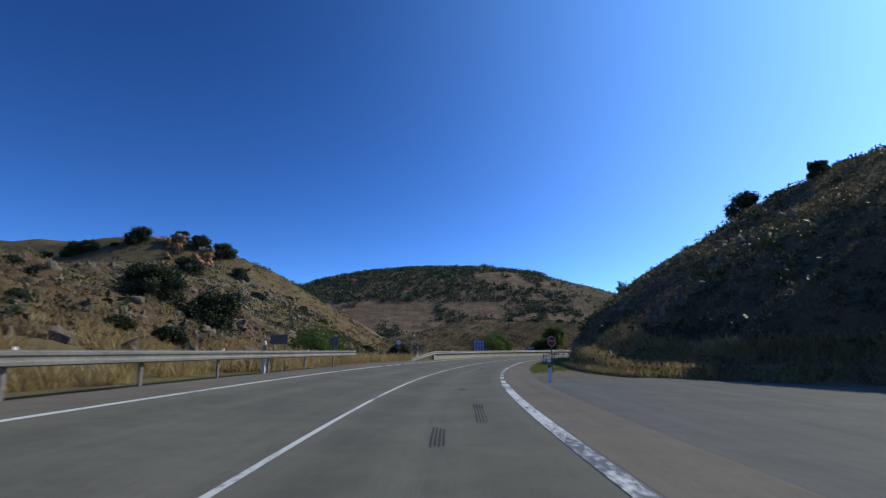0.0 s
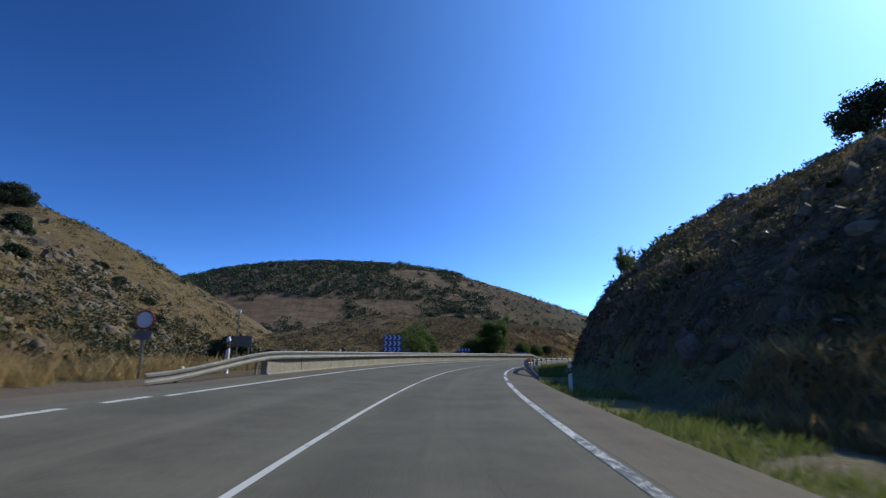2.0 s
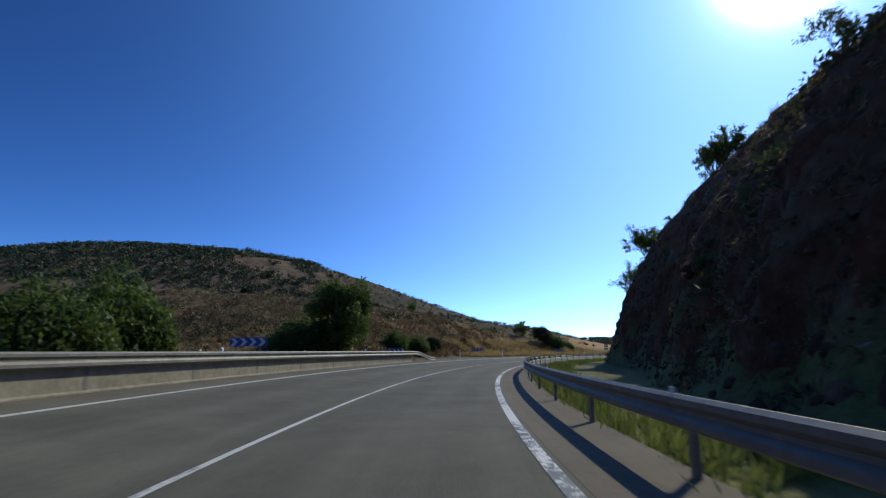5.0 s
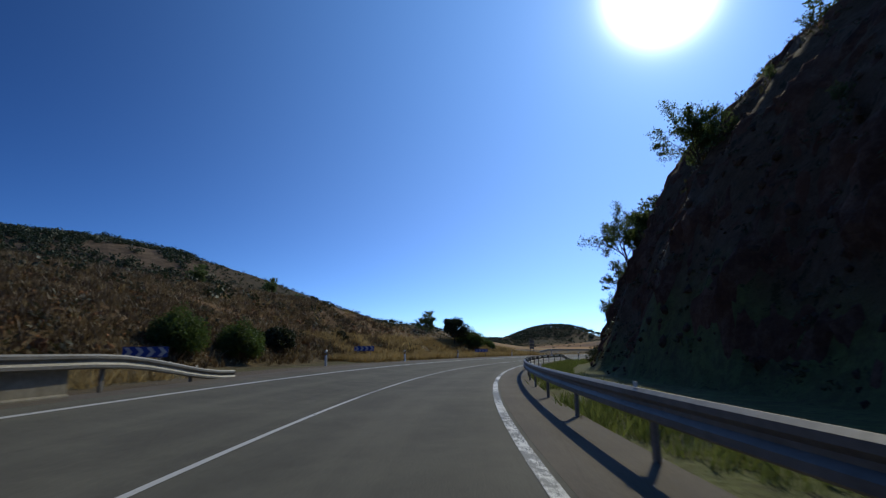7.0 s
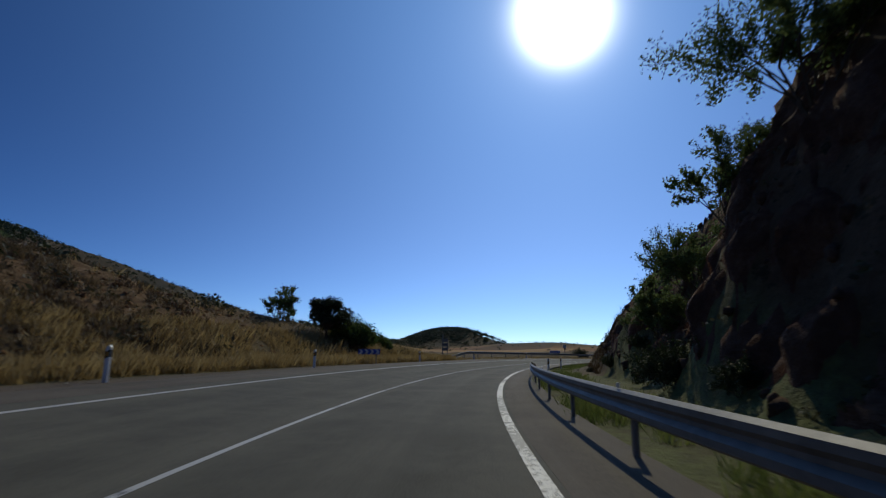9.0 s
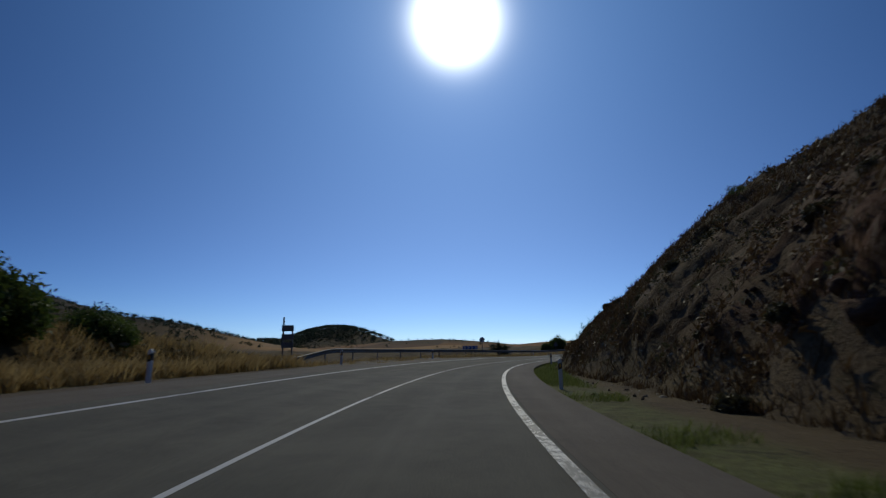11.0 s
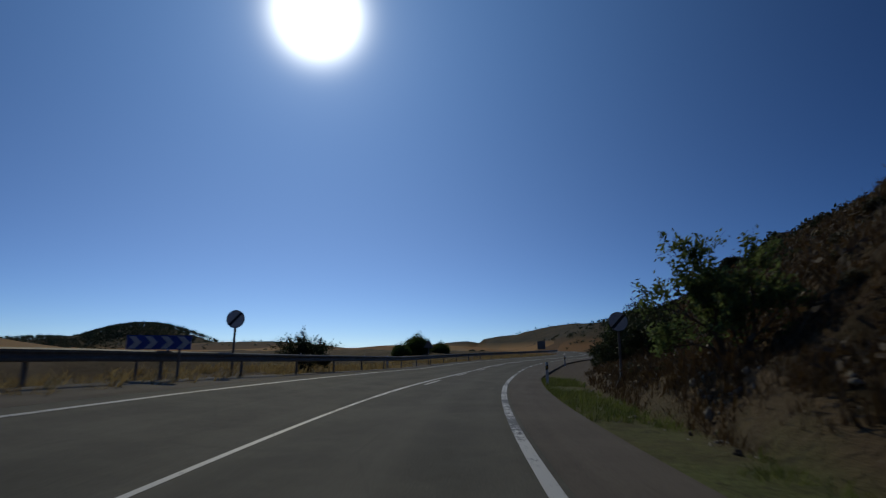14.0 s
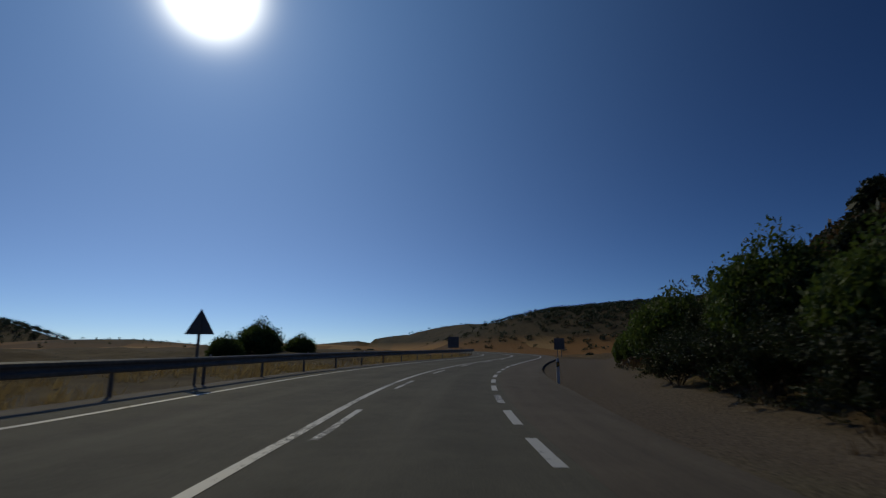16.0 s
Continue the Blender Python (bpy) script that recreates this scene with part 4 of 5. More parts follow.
# oaks over the hill of the outcrop
HILL_OAKS = [(-19.4, 44.2, 1.65), (-23.6, 42.0, 1.75), (-25.6, 43.8, 1.4), (-38.4, 71.4, 1.55), (-15.0, 28.6, 0.8), (-16.4, 26.3, 0.9), (-76.9, 128.1, 2.30), (-61.5, 129.0, 1.9), (-54.5, 126.5, 2.0),
             (-89.8, 123.4, 1.91), (-86.6, 124.8, 1.62), (-95.8, 121.8, 1.66), (-23.7, 29.9, 0.61), (-19.0, 23.0, 0.59), (-28.6, 33.8, 0.79),
             (-13.2, 19.7, 0.55), (-33.7, 93.7, 1.06), (-43.4, 109.9, 1.47), (-13.2, 41.7, 0.55), (-82.2, 127.3, 1.21), (-70.4, 136.1, 1.64),
             (-19.7, 66.4, 0.62),
             (-48.7, 97.9, 2.00), (-29.0, 87.6, 0.59), (-35.2, 96.2, 0.66), (-29.9, 59.4, 0.58), (-23.1, 64.6, 0.51),
             (-29.2, 107.9, 0.9), (-24.2, 104.5, 0.8), (-20.4, 97.0, 1.0), (-15.1, 104.0, 1.0), (-17.6, 86.0, 1.1), (-33.5, 112.0, 0.8), (-24.0, 40.0, 0.9), (-30.0, 52.0, 1.0), (-21.0, 52.0, 0.6), (-40.0, 74.0, 1.1), (-33.0, 66.0, 0.7), (-46.0, 90.0, 1.2), (-26.0, 30.0, 0.7), (-38.0, 58.0, 0.9)]

for x, y, sc in HILL_OAKS:
    p = Vector((x, y, float(ground(np.array([x]), np.array([y]))[0]) - 0.3))
    if sc > 1.35:
        put(OAK, p - Vector((0, 0, 0.95 * sc)), 0.66 * sc, x, 0.95, "oaks on the hillside")
    else:
        put((DARK, DARK2, DARK)[int(abs(x)) % 3], p, sc, x, 0.85, "oaks on the hillside")
for k in range(46):
    s, lat = RNG.uniform(36, 88), RNG.uniform(8, 34)
    p = spot(s, lat, -0.1)
    put((GREY, DARK2, GREY)[k % 3], p, RNG.uniform(0.45, 0.9) * (0.5 if k % 3 == 1 else 1.1), RNG.uniform(0, 6), 1.0, "scrub on the cut slope")
for k in range(40):
    s, lat = RNG.uniform(185, 240), RNG.uniform(6.5, 20)
    put(GREY, spot(s, lat, -0.1), RNG.uniform(0.4, 0.9), RNG.uniform(0, 6), 1.0, "scrub on the cut slope")
for k in range(70):
    s, lat = RNG.uniform(248, 290), RNG.uniform(18, 60)
    put((DARK, DARK2, DARK)[k % 3], spot(s, lat, -0.2), RNG.uniform(0.55, 1.0), RNG.uniform(0, 6), 1.0, "oaks on the wooded slope")


for k in range(44):
    s, lat = RNG.uniform(264, 296), RNG.uniform(13, 24)
    put((DARK, DARK2)[k % 2], spot(s, lat, -0.2), RNG.uniform(0.45, 0.85), RNG.uniform(0, 6), 1.0, "oaks on the wooded slope")
for k in range(26):
    s, lat = 146 + 2.2 * k + RNG.uniform(-1, 1), -RNG.uniform(42, 66)
    put((DARK, DARK2)[k % 2], spot(s, lat, -0.2), RNG.uniform(0.7, 1.2), RNG.uniform(0, 6), 1.0, "oaks along the crest of the bank")


def far_shrubs():
    """Oak scrub dotted over the far hills."""
    rng = np.random.RandomState(5)
    polys = []
    n = 0
    pts = []
    for _ in range(19000):
        x, y = rng.uniform(-330, 420), rng.uniform(330, 900)
        dens = 0.22 if x > 130 and y > 430 else 1.6 if (y > 520 + 0.1 * abs(x) and x < 105 + 70 * math.sin(y / 35)) else 0.4
        if fbm(np.array([x / 45.0]), np.array([y / 45.0]))[0] < (0.5 - dens):
            continue
        pts.append((x, y, rng.uniform(0.9, 1.9) if x > 130 else rng.uniform(1.9, 4.2)))
    for _ in range(500):
        pts.append((*from_far_axes(rng.uniform(500, 1300), rng.uniform(60, 900)), rng.uniform(1.2, 2.6)))
    for _ in range(1900):
        pts.append((*from_far_axes(rng.normal(690, 80), rng.normal(35, 60)), rng.uniform(1.5, 3.2)))
    for _ in range(1100):
        pts.append((rng.uniform(130, 420), rng.uniform(430, 640), rng.uniform(0.9, 1.8)))
    for _ in range(2200):
        pts.append((*from_far_axes(rng.normal(1100, 130), rng.normal(1230, 90)), rng.uniform(3.0, 5.5)))
    for _ in range(300):
        pts.append((rng.uniform(-700, -250), rng.uniform(150, 420), rng.uniform(1.5, 3.0)))
    P = np.array(pts)
    s, lat = station(P[:, 0], P[:, 1])
    z = ground(P[:, 0], P[:, 1], s, lat)
    ok = (np.abs(lat) > 60) & (z > 4)
    out = []
    for (x, y, r), zz, o in zip(P, z, ok):
        if not o:
            continue
        c = cloud([(x, y, zz + r * 0.55, r), (x + r * 0.6 * rng.uniform(-1, 1), y + r * 0.6, zz + r * 0.4, r * 0.75)], 18, rng, 0.55)
        out.append(leaf_polys(c, r * 0.28, rng))
    ob = new("oak_scrub", soup("oak_scrub", np.concatenate(out), M_FAR_OAK))
    tagged(ob, "dark oak scrub dotted over distant dry hills", "scrub", kind="stuff")


far_shrubs()


def grass(name, mat, label, count, srange, lrange, hrange, seed, clump=0.0, lean=0.35, width=0.012, toe=False):
    """Blades standing on the ground, in uneven stands."""
    rng = np.random.RandomState(seed)
    s = rng.uniform(srange[0], srange[1], count)
    lat = rng.uniform(lrange[0], lrange[1], count) + (ramp(s, TOE_S, TOE_V) if toe else 0)
    x = np.interp(s, RS, RX) + lat * np.cos(np.interp(s, RS, RH))
    y = np.interp(s, RS, RY) - lat * np.sin(np.interp(s, RS, RH))
    keep = fbm(x / 3.0 + seed, y / 3.0) > clump
    if mat in (M_DULL, M_BROWN):
        keep &= (lat < 0) | (lat > ramp(s, TOE_S, TOE_V) - 0.4)
    s, lat, x, y = s[keep], lat[keep], x[keep], y[keep]
    z = ground(x, y, s, lat)
    n = len(x)
    per = 6
    base = np.repeat(np.stack([x, y, z - 0.05], -1), per, 0)
    base[:, :2] += rng.normal(scale=0.07, size=(n * per, 2))
    h = np.repeat(rng.uniform(*hrange, n), per) * rng.uniform(0.5, 1.1, n * per)
    tip = base + np.stack([rng.normal(scale=lean, size=n * per) * h, rng.normal(scale=lean, size=n * per) * h, h], -1)
    a = rng.uniform(0, np.pi, n * per)
    w = np.stack([np.cos(a), np.sin(a), 0 * a], -1) * (width * (0.6 + h))[:, None]
    mid = base + (tip - base) * 0.55 + np.array([0, 0, 1]) * (h * 0.08)[:, None]
    polys = np.stack([base - w, base + w, mid + w * 0.8, tip], 1)
    ob = new(name, soup(name, polys, mat))
    return tagged(ob, label, "grass", kind="stuff")


grass("dry_grass", M_STRAW, "tall straw-coloured dry grass on the outer verge", 9000, (-20, 60), (-16, -9.3), (0.4, 0.9), 1, -0.1)
grass("dry_grass", M_STRAW, "dry grass along the foot of the far hill", 7000, (60, 130), (-15, -8.6), (0.3, 0.7), 2, -0.05)
grass("dry_grass", M_STRAW, "golden dry grass along the gravel verge", 9000, (154, 205), (-18, -10.2), (0.4, 0.9), 3, -0.2)
grass("dry_grass", M_STRAW, "belt of tall golden grass beside the gravel verge", 9000, (152, 206), (-13.8, -10.6), (0.4, 0.8), 13, -0.35)
grass("dry_grass", M_STRAW, "straw grass on the outcrop slope", 22000, (-20, 110), (-75, -15), (0.25, 0.6), 4, -0.1, width=0.025)
grass("dry_grass", M_STRAW, "tall dry grass at the foot of the cut slope", 17000, (14, 46), (-0.6, 3.4), (0.25, 0.6), 5, -0.6, toe=True)
grass("dry_grass", M_DULL, "dull dry grass on the cut slope", 24000, (14, 110), (7, 50), (0.2, 0.5), 6, -0.05, width=0.02)
grass("dry_grass", M_BROWN, "dull dry grass on the sloping cutting", 20000, (183, 262), (5.4, 22), (0.2, 0.6), 7, -0.15, width=0.02)
grass("green_grass", M_GRASS, "green grass strip along the shoulder", 6000, (30, 72), (3.3, 5.6), (0.1, 0.32), 8, -0.05)
grass("green_grass", M_GRASS, "green grass behind the guard rail", 9000, (66, 178), (3.2, 5.6), (0.15, 0.5), 9, -0.2)
grass("green_grass", M_GRASS, "low green grass along the shoulder", 6200, (178, 253), (3.3, 5.0), (0.08, 0.28), 10, -0.1)
grass("dry_grass", M_STRAW, "dry grass behind the guard rail", 7000, (205, 330), (-13, -7.2), (0.2, 0.55), 11, -0.1)
grass("dry_grass", M_DULL, "dull brown grass over the ochre bank", 15000, (120, 170), (-42, -13.6), (0.25, 0.65), 15, -0.25, width=0.028)
grass("dry_grass", M_BROWN, "brown dry grass over the ochre bank", 12000, (120, 175), (-42, -13.2), (0.25, 0.7), 16, -0.15, width=0.028)
grass("dry_grass", M_DULL, "dull grass over the outcrop slope", 12000, (-10, 70), (-45, -14), (0.2, 0.55), 17, -0.1, width=0.028)
grass("field_stubble", M_STRAW, "stubble on the slope beside the bend", 2600, (95, 200), (-60, -17), (0.3, 0.7), 12, 0.05, width=0.03)


def scrub(name, label, count, srange, lrange, rrange, seed, mat, limit=-0.1):
    """Low leafy tufts scattered over a slope."""
    rng = np.random.RandomState(seed)
    s, lat = rng.uniform(*srange, count), rng.uniform(*lrange, count)
    x = np.interp(s, RS, RX) + lat * np.cos(np.interp(s, RS, RH))
    y = np.interp(s, RS, RY) - lat * np.sin(np.interp(s, RS, RH))
    keep = (fbm(x / 6.0 + seed, y / 6.0) > limit) & ((lat < 0) | (lat > ramp(s, TOE_S, TOE_V) + 0.2))
    s, lat, x, y = s[keep], lat[keep], x[keep], y[keep]
    z = ground(x, y, s, lat)
    r = rng.uniform(*rrange, len(x)) * rng.uniform(0.6, 1.0, len(x))
    per = 24
    v = rng.normal(size=(len(x), per, 3))
    v /= np.linalg.norm(v, axis=2, keepdims=True)
    v[:, :, 2] = np.abs(v[:, :, 2]) * 0.9
    c = np.stack([x, y, z], -1)[:, None] + v * (r[:, None] * rng.uniform(0.45, 1.0, (len(x), per)))[:, :, None]
    size = np.repeat(r * 0.2, per)[:, None]
    ob = new(name, soup(name, leaf_polys(c.reshape(-1, 3), 1.0 * size, rng), mat))
    return tagged(ob, label, "scrub", kind="stuff")


scrub("low_scrub", "grey-green scrub tufts over the outcrop slope", 5600, (-30, 130), (-110, -14), (0.3, 1.0), 51, M_SCRUB, -0.2)
scrub("low_scrub", "dark oak scrub over the outcrop slope", 2500, (-20, 130), (-110, -16), (0.4, 1.5), 58, M_OAK, 0.0)
scrub("low_scrub", "dark thyme and scrub on the cut slope", 9000, (12, 105), (6.5, 50), (0.2, 0.75), 52, M_SCRUB, -0.25)
scrub("low_scrub", "dry brown tufts on the cut slope", 7000, (24, 100), (6.5, 40), (0.15, 0.5), 60, M_DULL, -0.3)
scrub("low_scrub", "dark low oak scrub on the cut slope", 2600, (12, 100), (8, 50), (0.4, 1.2), 53, M_OAK, 0.0)
scrub("low_scrub", "scrub tufts on the sloping cutting", 4200, (180, 300), (6, 30), (0.2, 0.55), 54, M_SCRUB, -0.15)
scrub("low_scrub", "brown grass tufts on the sloping cutting", 5200, (186, 262), (5.5, 26), (0.15, 0.6), 79, M_BROWN, -0.3)
scrub("low_scrub", "brown grass and scrub below the wooded slope", 4200, (252, 304), (9, 36), (0.3, 0.95), 80, M_BROWN, -0.4)
scrub("low_scrub", "dark oak scrub on the wooded slope", 1500, (256, 304), (11, 40), (0.4, 1.2), 81, M_OAK, -0.2)
scrub("low_scrub", "scrub tufts on the rock face", 3200, (72, 186), (6, 22), (0.15, 0.6), 55, M_SCRUB, -0.2)
scrub("low_scrub", "scrub on the ochre bank", 2600, (112, 215), (-75, -14.5), (0.3, 1.0), 56, M_SCRUB, -0.25)
scrub("low_scrub", "dry straw tufts on the outcrop slope", 9000, (30, 128), (-85, -14), (0.15, 0.5), 77, M_STRAW, -0.35)
scrub("low_scrub", "dry brown tufts on the outcrop slope", 7000, (-10, 128), (-85, -14), (0.15, 0.6), 78, M_DULL, -0.3)
scrub("low_scrub", "dry brown tufts on the ochre bank", 5200, (112, 212), (-62, -13.6), (0.18, 0.6), 70, M_DULL, -0.35)
scrub("low_scrub", "dark oak scrub above the ochre bank", 1500, (112, 215), (-90, -24), (0.5, 1.4), 59, M_OAK, 0.0)
scrub("low_scrub", "dark scrub among the crags above the wall", 1500, (62, 92), (-52, -20), (0.3, 1.1), 83, M_OAK, -0.1)
scrub("low_scrub", "scrub at the foot of the far hill", 900, (60, 125), (-60, -12), (0.3, 0.9), 57, M_SCRUB, 0.0)


# ---- rocks ----
def rock_mesh(seed, mat):
    bm = bmesh.new()
    bmesh.ops.create_icosphere(bm, subdivisions=2, radius=1.0)
    for v in bm.verts:
        n1 = noise.noise(v.co * 1.3 + Vector((seed, 0, 0))) * 0.8 + noise.noise(v.co * 3 + Vector((0, seed, 0))) * 0.45
        v.co *= 1 + n1
        v.co.z *= 0.75
    me = bpy.data.meshes.new("rock")
    bm.to_mesh(me)
    bm.free()
    me.materials.append(mat)
    return me


ROCKS = [rock_mesh(k * 3.7, M_ROCK) for k in range(4)]
OCHRES = [rock_mesh(k * 2.9 + 40, M_OCHRE) for k in range(3)]


def rock(meshes, p, size, group):
    ob = new("rock", meshes[RNG.randint(len(meshes))])
    ob.matrix_world = Matrix.Translation(p) @ Euler(RNG.uniform(0, 6, 3)).to_matrix().to_4x4() @ Matrix.Diagonal((size, size * RNG.uniform(0.6, 1.1), size * RNG.uniform(0.5, 0.9), 1))
    return tagged(ob, "grey limestone boulder in dry grass" if meshes is ROCKS else "ochre broken rock in the bank", "rock", group)


for k in range(150):
    s, lat = RNG.uniform(12, 88), -(13 + 34 * RNG.rand() ** 1.5)
    rock(ROCKS, spot(s, lat, -0.1), 0.2 + 0.6 * RNG.rand() ** 2.5, "boulders on the outcrop")
for k in range(46):
    x, y = RNG.uniform(-62, -24), RNG.uniform(55, 120)
    p = Vector((x, y, float(ground(np.array([x]), np.array([y]))[0]) - 0.2))
    rock(ROCKS, p, RNG.uniform(0.4, 1.3), "crags of the outcrop")
for x, y, r in [(-68.3, 128.1, 2.1), (-64.2, 123.6, 1.86), (-63.7, 119.1, 1.2), (-56.4, 120.0, 1.77), (-58.9, 122.6, 1.51), (-57.1, 124.6, 1.37), (-71.4, 128.6, 1.47), (-59.2, 108.8, 0.96)]:
    p = Vector((x, y, float(ground(np.array([float(x)]), np.array([float(y)]))[0]) + 0.2))
    rock(OCHRES, p, r, "ochre outcrop rocks")
for k in range(60):
    s, lat = RNG.uniform(130, 180), -RNG.uniform(15, 27)
    rock(OCHRES, spot(s, lat, 0.0), RNG.uniform(0.12, 0.4), "ochre bank rocks")
for k in range(60):
    s, lat = RNG.uniform(45, 100), RNG.uniform(6.5, 16)
    rock(ROCKS, spot(s, lat, 0.0), RNG.uniform(0.08, 0.3), "stones on the cut slope")
for k in range(70):
    s, lat = RNG.uniform(186, 235), RNG.uniform(4.2, 9)
    rock(ROCKS, spot(s, lat, 0.0), RNG.uniform(0.03, 0.09), "stones below the cutting")


def crags(name, label, count, place, sizes, seed, mat, flat=1.0):
    """Broken angular rock standing out of a face."""
    rng = np.random.RandomState(seed)
    bm = bmesh.new()
    bmesh.ops.create_icosphere(bm, subdivisions=1, radius=1.0)
    v0 = np.array([v.co[:] for v in bm.verts])
    f0 = np.array([[v.index for v in f.verts] for f in bm.faces])
    bm.free()
    x, y, z = place(rng, count)
    n = len(x)
    v = v0[None] * (1 + 0.3 * rng.normal(size=(n, len(v0), 1)).clip(-1.6, 1.6))
    v = v * (sizes[0] + (sizes[1] - sizes[0]) * rng.rand(n, 1, 1) ** 2.2) * rng.uniform(0.55, 1.3, (n, 1, 3)) * np.array([1, 1, flat])
    v = v + np.stack([x, y, z], -1)[:, None]
    faces = (f0[None] + (np.arange(n) * len(v0))[:, None, None]).reshape(-1, 3)
    me = bpy.data.meshes.new(name)
    me.vertices.add(n * len(v0))
    me.vertices.foreach_set("co", v.astype(np.float32).ravel())
    me.loops.add(faces.size)
    me.loops.foreach_set("vertex_index", faces.ravel().astype(np.int32))
    me.polygons.add(len(faces))
    me.polygons.foreach_set("loop_start", (np.arange(len(faces)) * 3).astype(np.int32))
    me.update(calc_edges=True)
    me.materials.append(mat)
    return tagged(new(name, me), label, "rock", kind="stuff")


def over(s0, s1, far, clump=-9.0, toe=None, seed=0):
    """Random places between two stations; far counts from the toe of the cutting, or is a lateral range."""
    def place(rng, count):
        s = rng.uniform(s0, s1, count)
        lat = ramp(s, TOE_S, TOE_V) + rng.uniform(far[0], far[1], count) if toe else rng.uniform(far[0], far[1], count)
        x = np.interp(s, RS, RX) + lat * np.cos(np.interp(s, RS, RH))
        y = np.interp(s, RS, RY) - lat * np.sin(np.interp(s, RS, RH))
        k = fbm(x / 4.0 + seed, y / 4.0) > clump
        return x[k], y[k], ground(x[k], y[k], s[k], lat[k]) - 0.05
    return place


def along(points, spread, lift=0.0):
    """Random places scattered about a line of world points."""
    def place(rng, count):
        p = np.array(points, float)
        u = rng.uniform(0, len(p) - 1.001, count) if len(p) > 1 else np.zeros(count)
        i = u.astype(int)
        j = np.minimum(i + 1, len(p) - 1)
        q = p[i] + (p[j] - p[i]) * (u - i)[:, None] + rng.normal(scale=spread, size=(count, 2))
        return q[:, 0], q[:, 1], ground(q[:, 0], q[:, 1]) + lift
    return place


crags("broken_rock", "grey limestone crags running down the outcrop", 420, along([(-55, 122), (-41.5, 109), (-35, 84), (-26, 69), (-19, 60)], 3.2, -0.25), (0.15, 1.0), 71, M_ROCK, 0.8)
crags("broken_rock", "grey limestone ledges above the dry grass", 240, along([(-16, 27), (-16.5, 37), (-17.5, 47), (-18, 58)], 1.6, -0.1), (0.1, 0.5), 72, M_ROCK)
crags("broken_rock", "grey limestone crags across the slope", 240, along([(-44, 96), (-30, 88), (-24, 76)], 4.5, -0.2), (0.15, 0.8), 73, M_ROCK, 0.8)
crags("broken_rock", "dark grey crags above the concrete wall", 420, along([(-34, 108), (-26, 97), (-20, 88), (-16, 79)], 3.0, -0.15), (0.15, 0.85), 82, M_ROCK, 0.8)
for n, (x, y) in enumerate([(-66.3, 126.4), (-56.6, 121.0)]):
    for k in range(3):
        crags("ochre_crag", "ochre rock cliff on top of the outcrop", 16, along([(x - 1.4, y + 0.5 * k), (x + 1.4, y - 0.6 + 0.5 * k)], 0.45, 0.1 + 0.8 * k), (0.45, 1.05), 74 + n + 10 * k, M_OCHRE)
    crags("broken_rock", "grey cap rock on the ochre cliff", 22, along([(x - 1.6, y + 1.5), (x + 1.4, y + 1.2)], 0.6, 2.3), (0.45, 1.0), 76 + n, M_ROCK, 0.8)

crags("broken_rock", "dark red-brown broken rock of the steep cutting", 1500, over(74, 192, (0.0, 5), toe=True), (0.05, 0.28), 61, M_CLIFF)
crags("broken_rock", "small stones over the earth cutting", 1600, over(186, 252, (0.1, 9), -0.1, True), (0.03, 0.16), 62, M_CLIFF)
crags("broken_rock", "ochre broken stone in the bank", 1900, over(128, 186, (-24, -14.2), -0.15), (0.05, 0.24), 63, M_OCHRE)
crags("broken_rock", "grey-brown broken rock over the outcrop slope", 2600, over(4, 95, (-62, -14), 0.0), (0.1, 0.55), 64, M_ROCK)
grass("dry_grass", M_BROWN, "dry grass and litter at the toe of the cutting", 9000, (184, 250), (4.6, 8.0), (0.12, 0.4), 14, -0.2)
crags("broken_rock", "weathered rock among scrub on the cut slope", 1100, over(36, 80, (0.3, 16), -0.1, True), (0.1, 0.5), 65, M_ROCK)
crags("pale_stones", "loose grit along the ragged edge of the side road", 700, over(12, 34, (3.4, 8.0), -0.1), (0.015, 0.06), 67, M_ROCK)
crags("pale_stones", "loose stones on the gravel verge", 900, over(126, 210, (-10.8, -7.6), -0.1), (0.015, 0.07), 68, M_CONCRETE)
crags("pale_stones", "pale stones and grit below the cutting", 900, over(188, 250, (-0.9, 0.9), -0.3, True), (0.03, 0.12), 66, M_CONCRETE)


# ---- guard rails ----
def sweep(profile, stations, lat, dz):
    """A profile (offset out of the road, height) carried along the road."""
    verts, faces = [], []
    k = len(profile)
    for s in stations:
        l = lat(s) if callable(lat) else lat
        z = dz(s) if callable(dz) else dz
        for o, h in profile:
            verts.append(at(s, l + o, h + z))
    for i in range(len(stations) - 1):
        for j in range(k):
            a, b = i * k + j, i * k + (j + 1) % k
            faces.append((a, b, b + k, a + k))
    faces.append(tuple(range(k)))
    faces.append(tuple(range((len(stations) - 1) * k, len(stations) * k))[::-1])
    bm = bmesh.new()
    vs = [bm.verts.new(v) for v in verts]
    for f in faces:
        bm.faces.new([vs[i] for i in f])
    bmesh.ops.recalc_face_normals(bm, faces=bm.faces)
    return bm


def w_profile(side):
    f = [(0.0, 0.44), (-0.045, 0.47), (-0.045, 0.53), (0.0, 0.575), (0.0, 0.615), (-0.045, 0.66), (-0.045, 0.715), (0.0, 0.75)]
    b = [(o + 0.012, h) for o, h in f[::-1]]
    return [(o * side, h) for o, h in f + b]


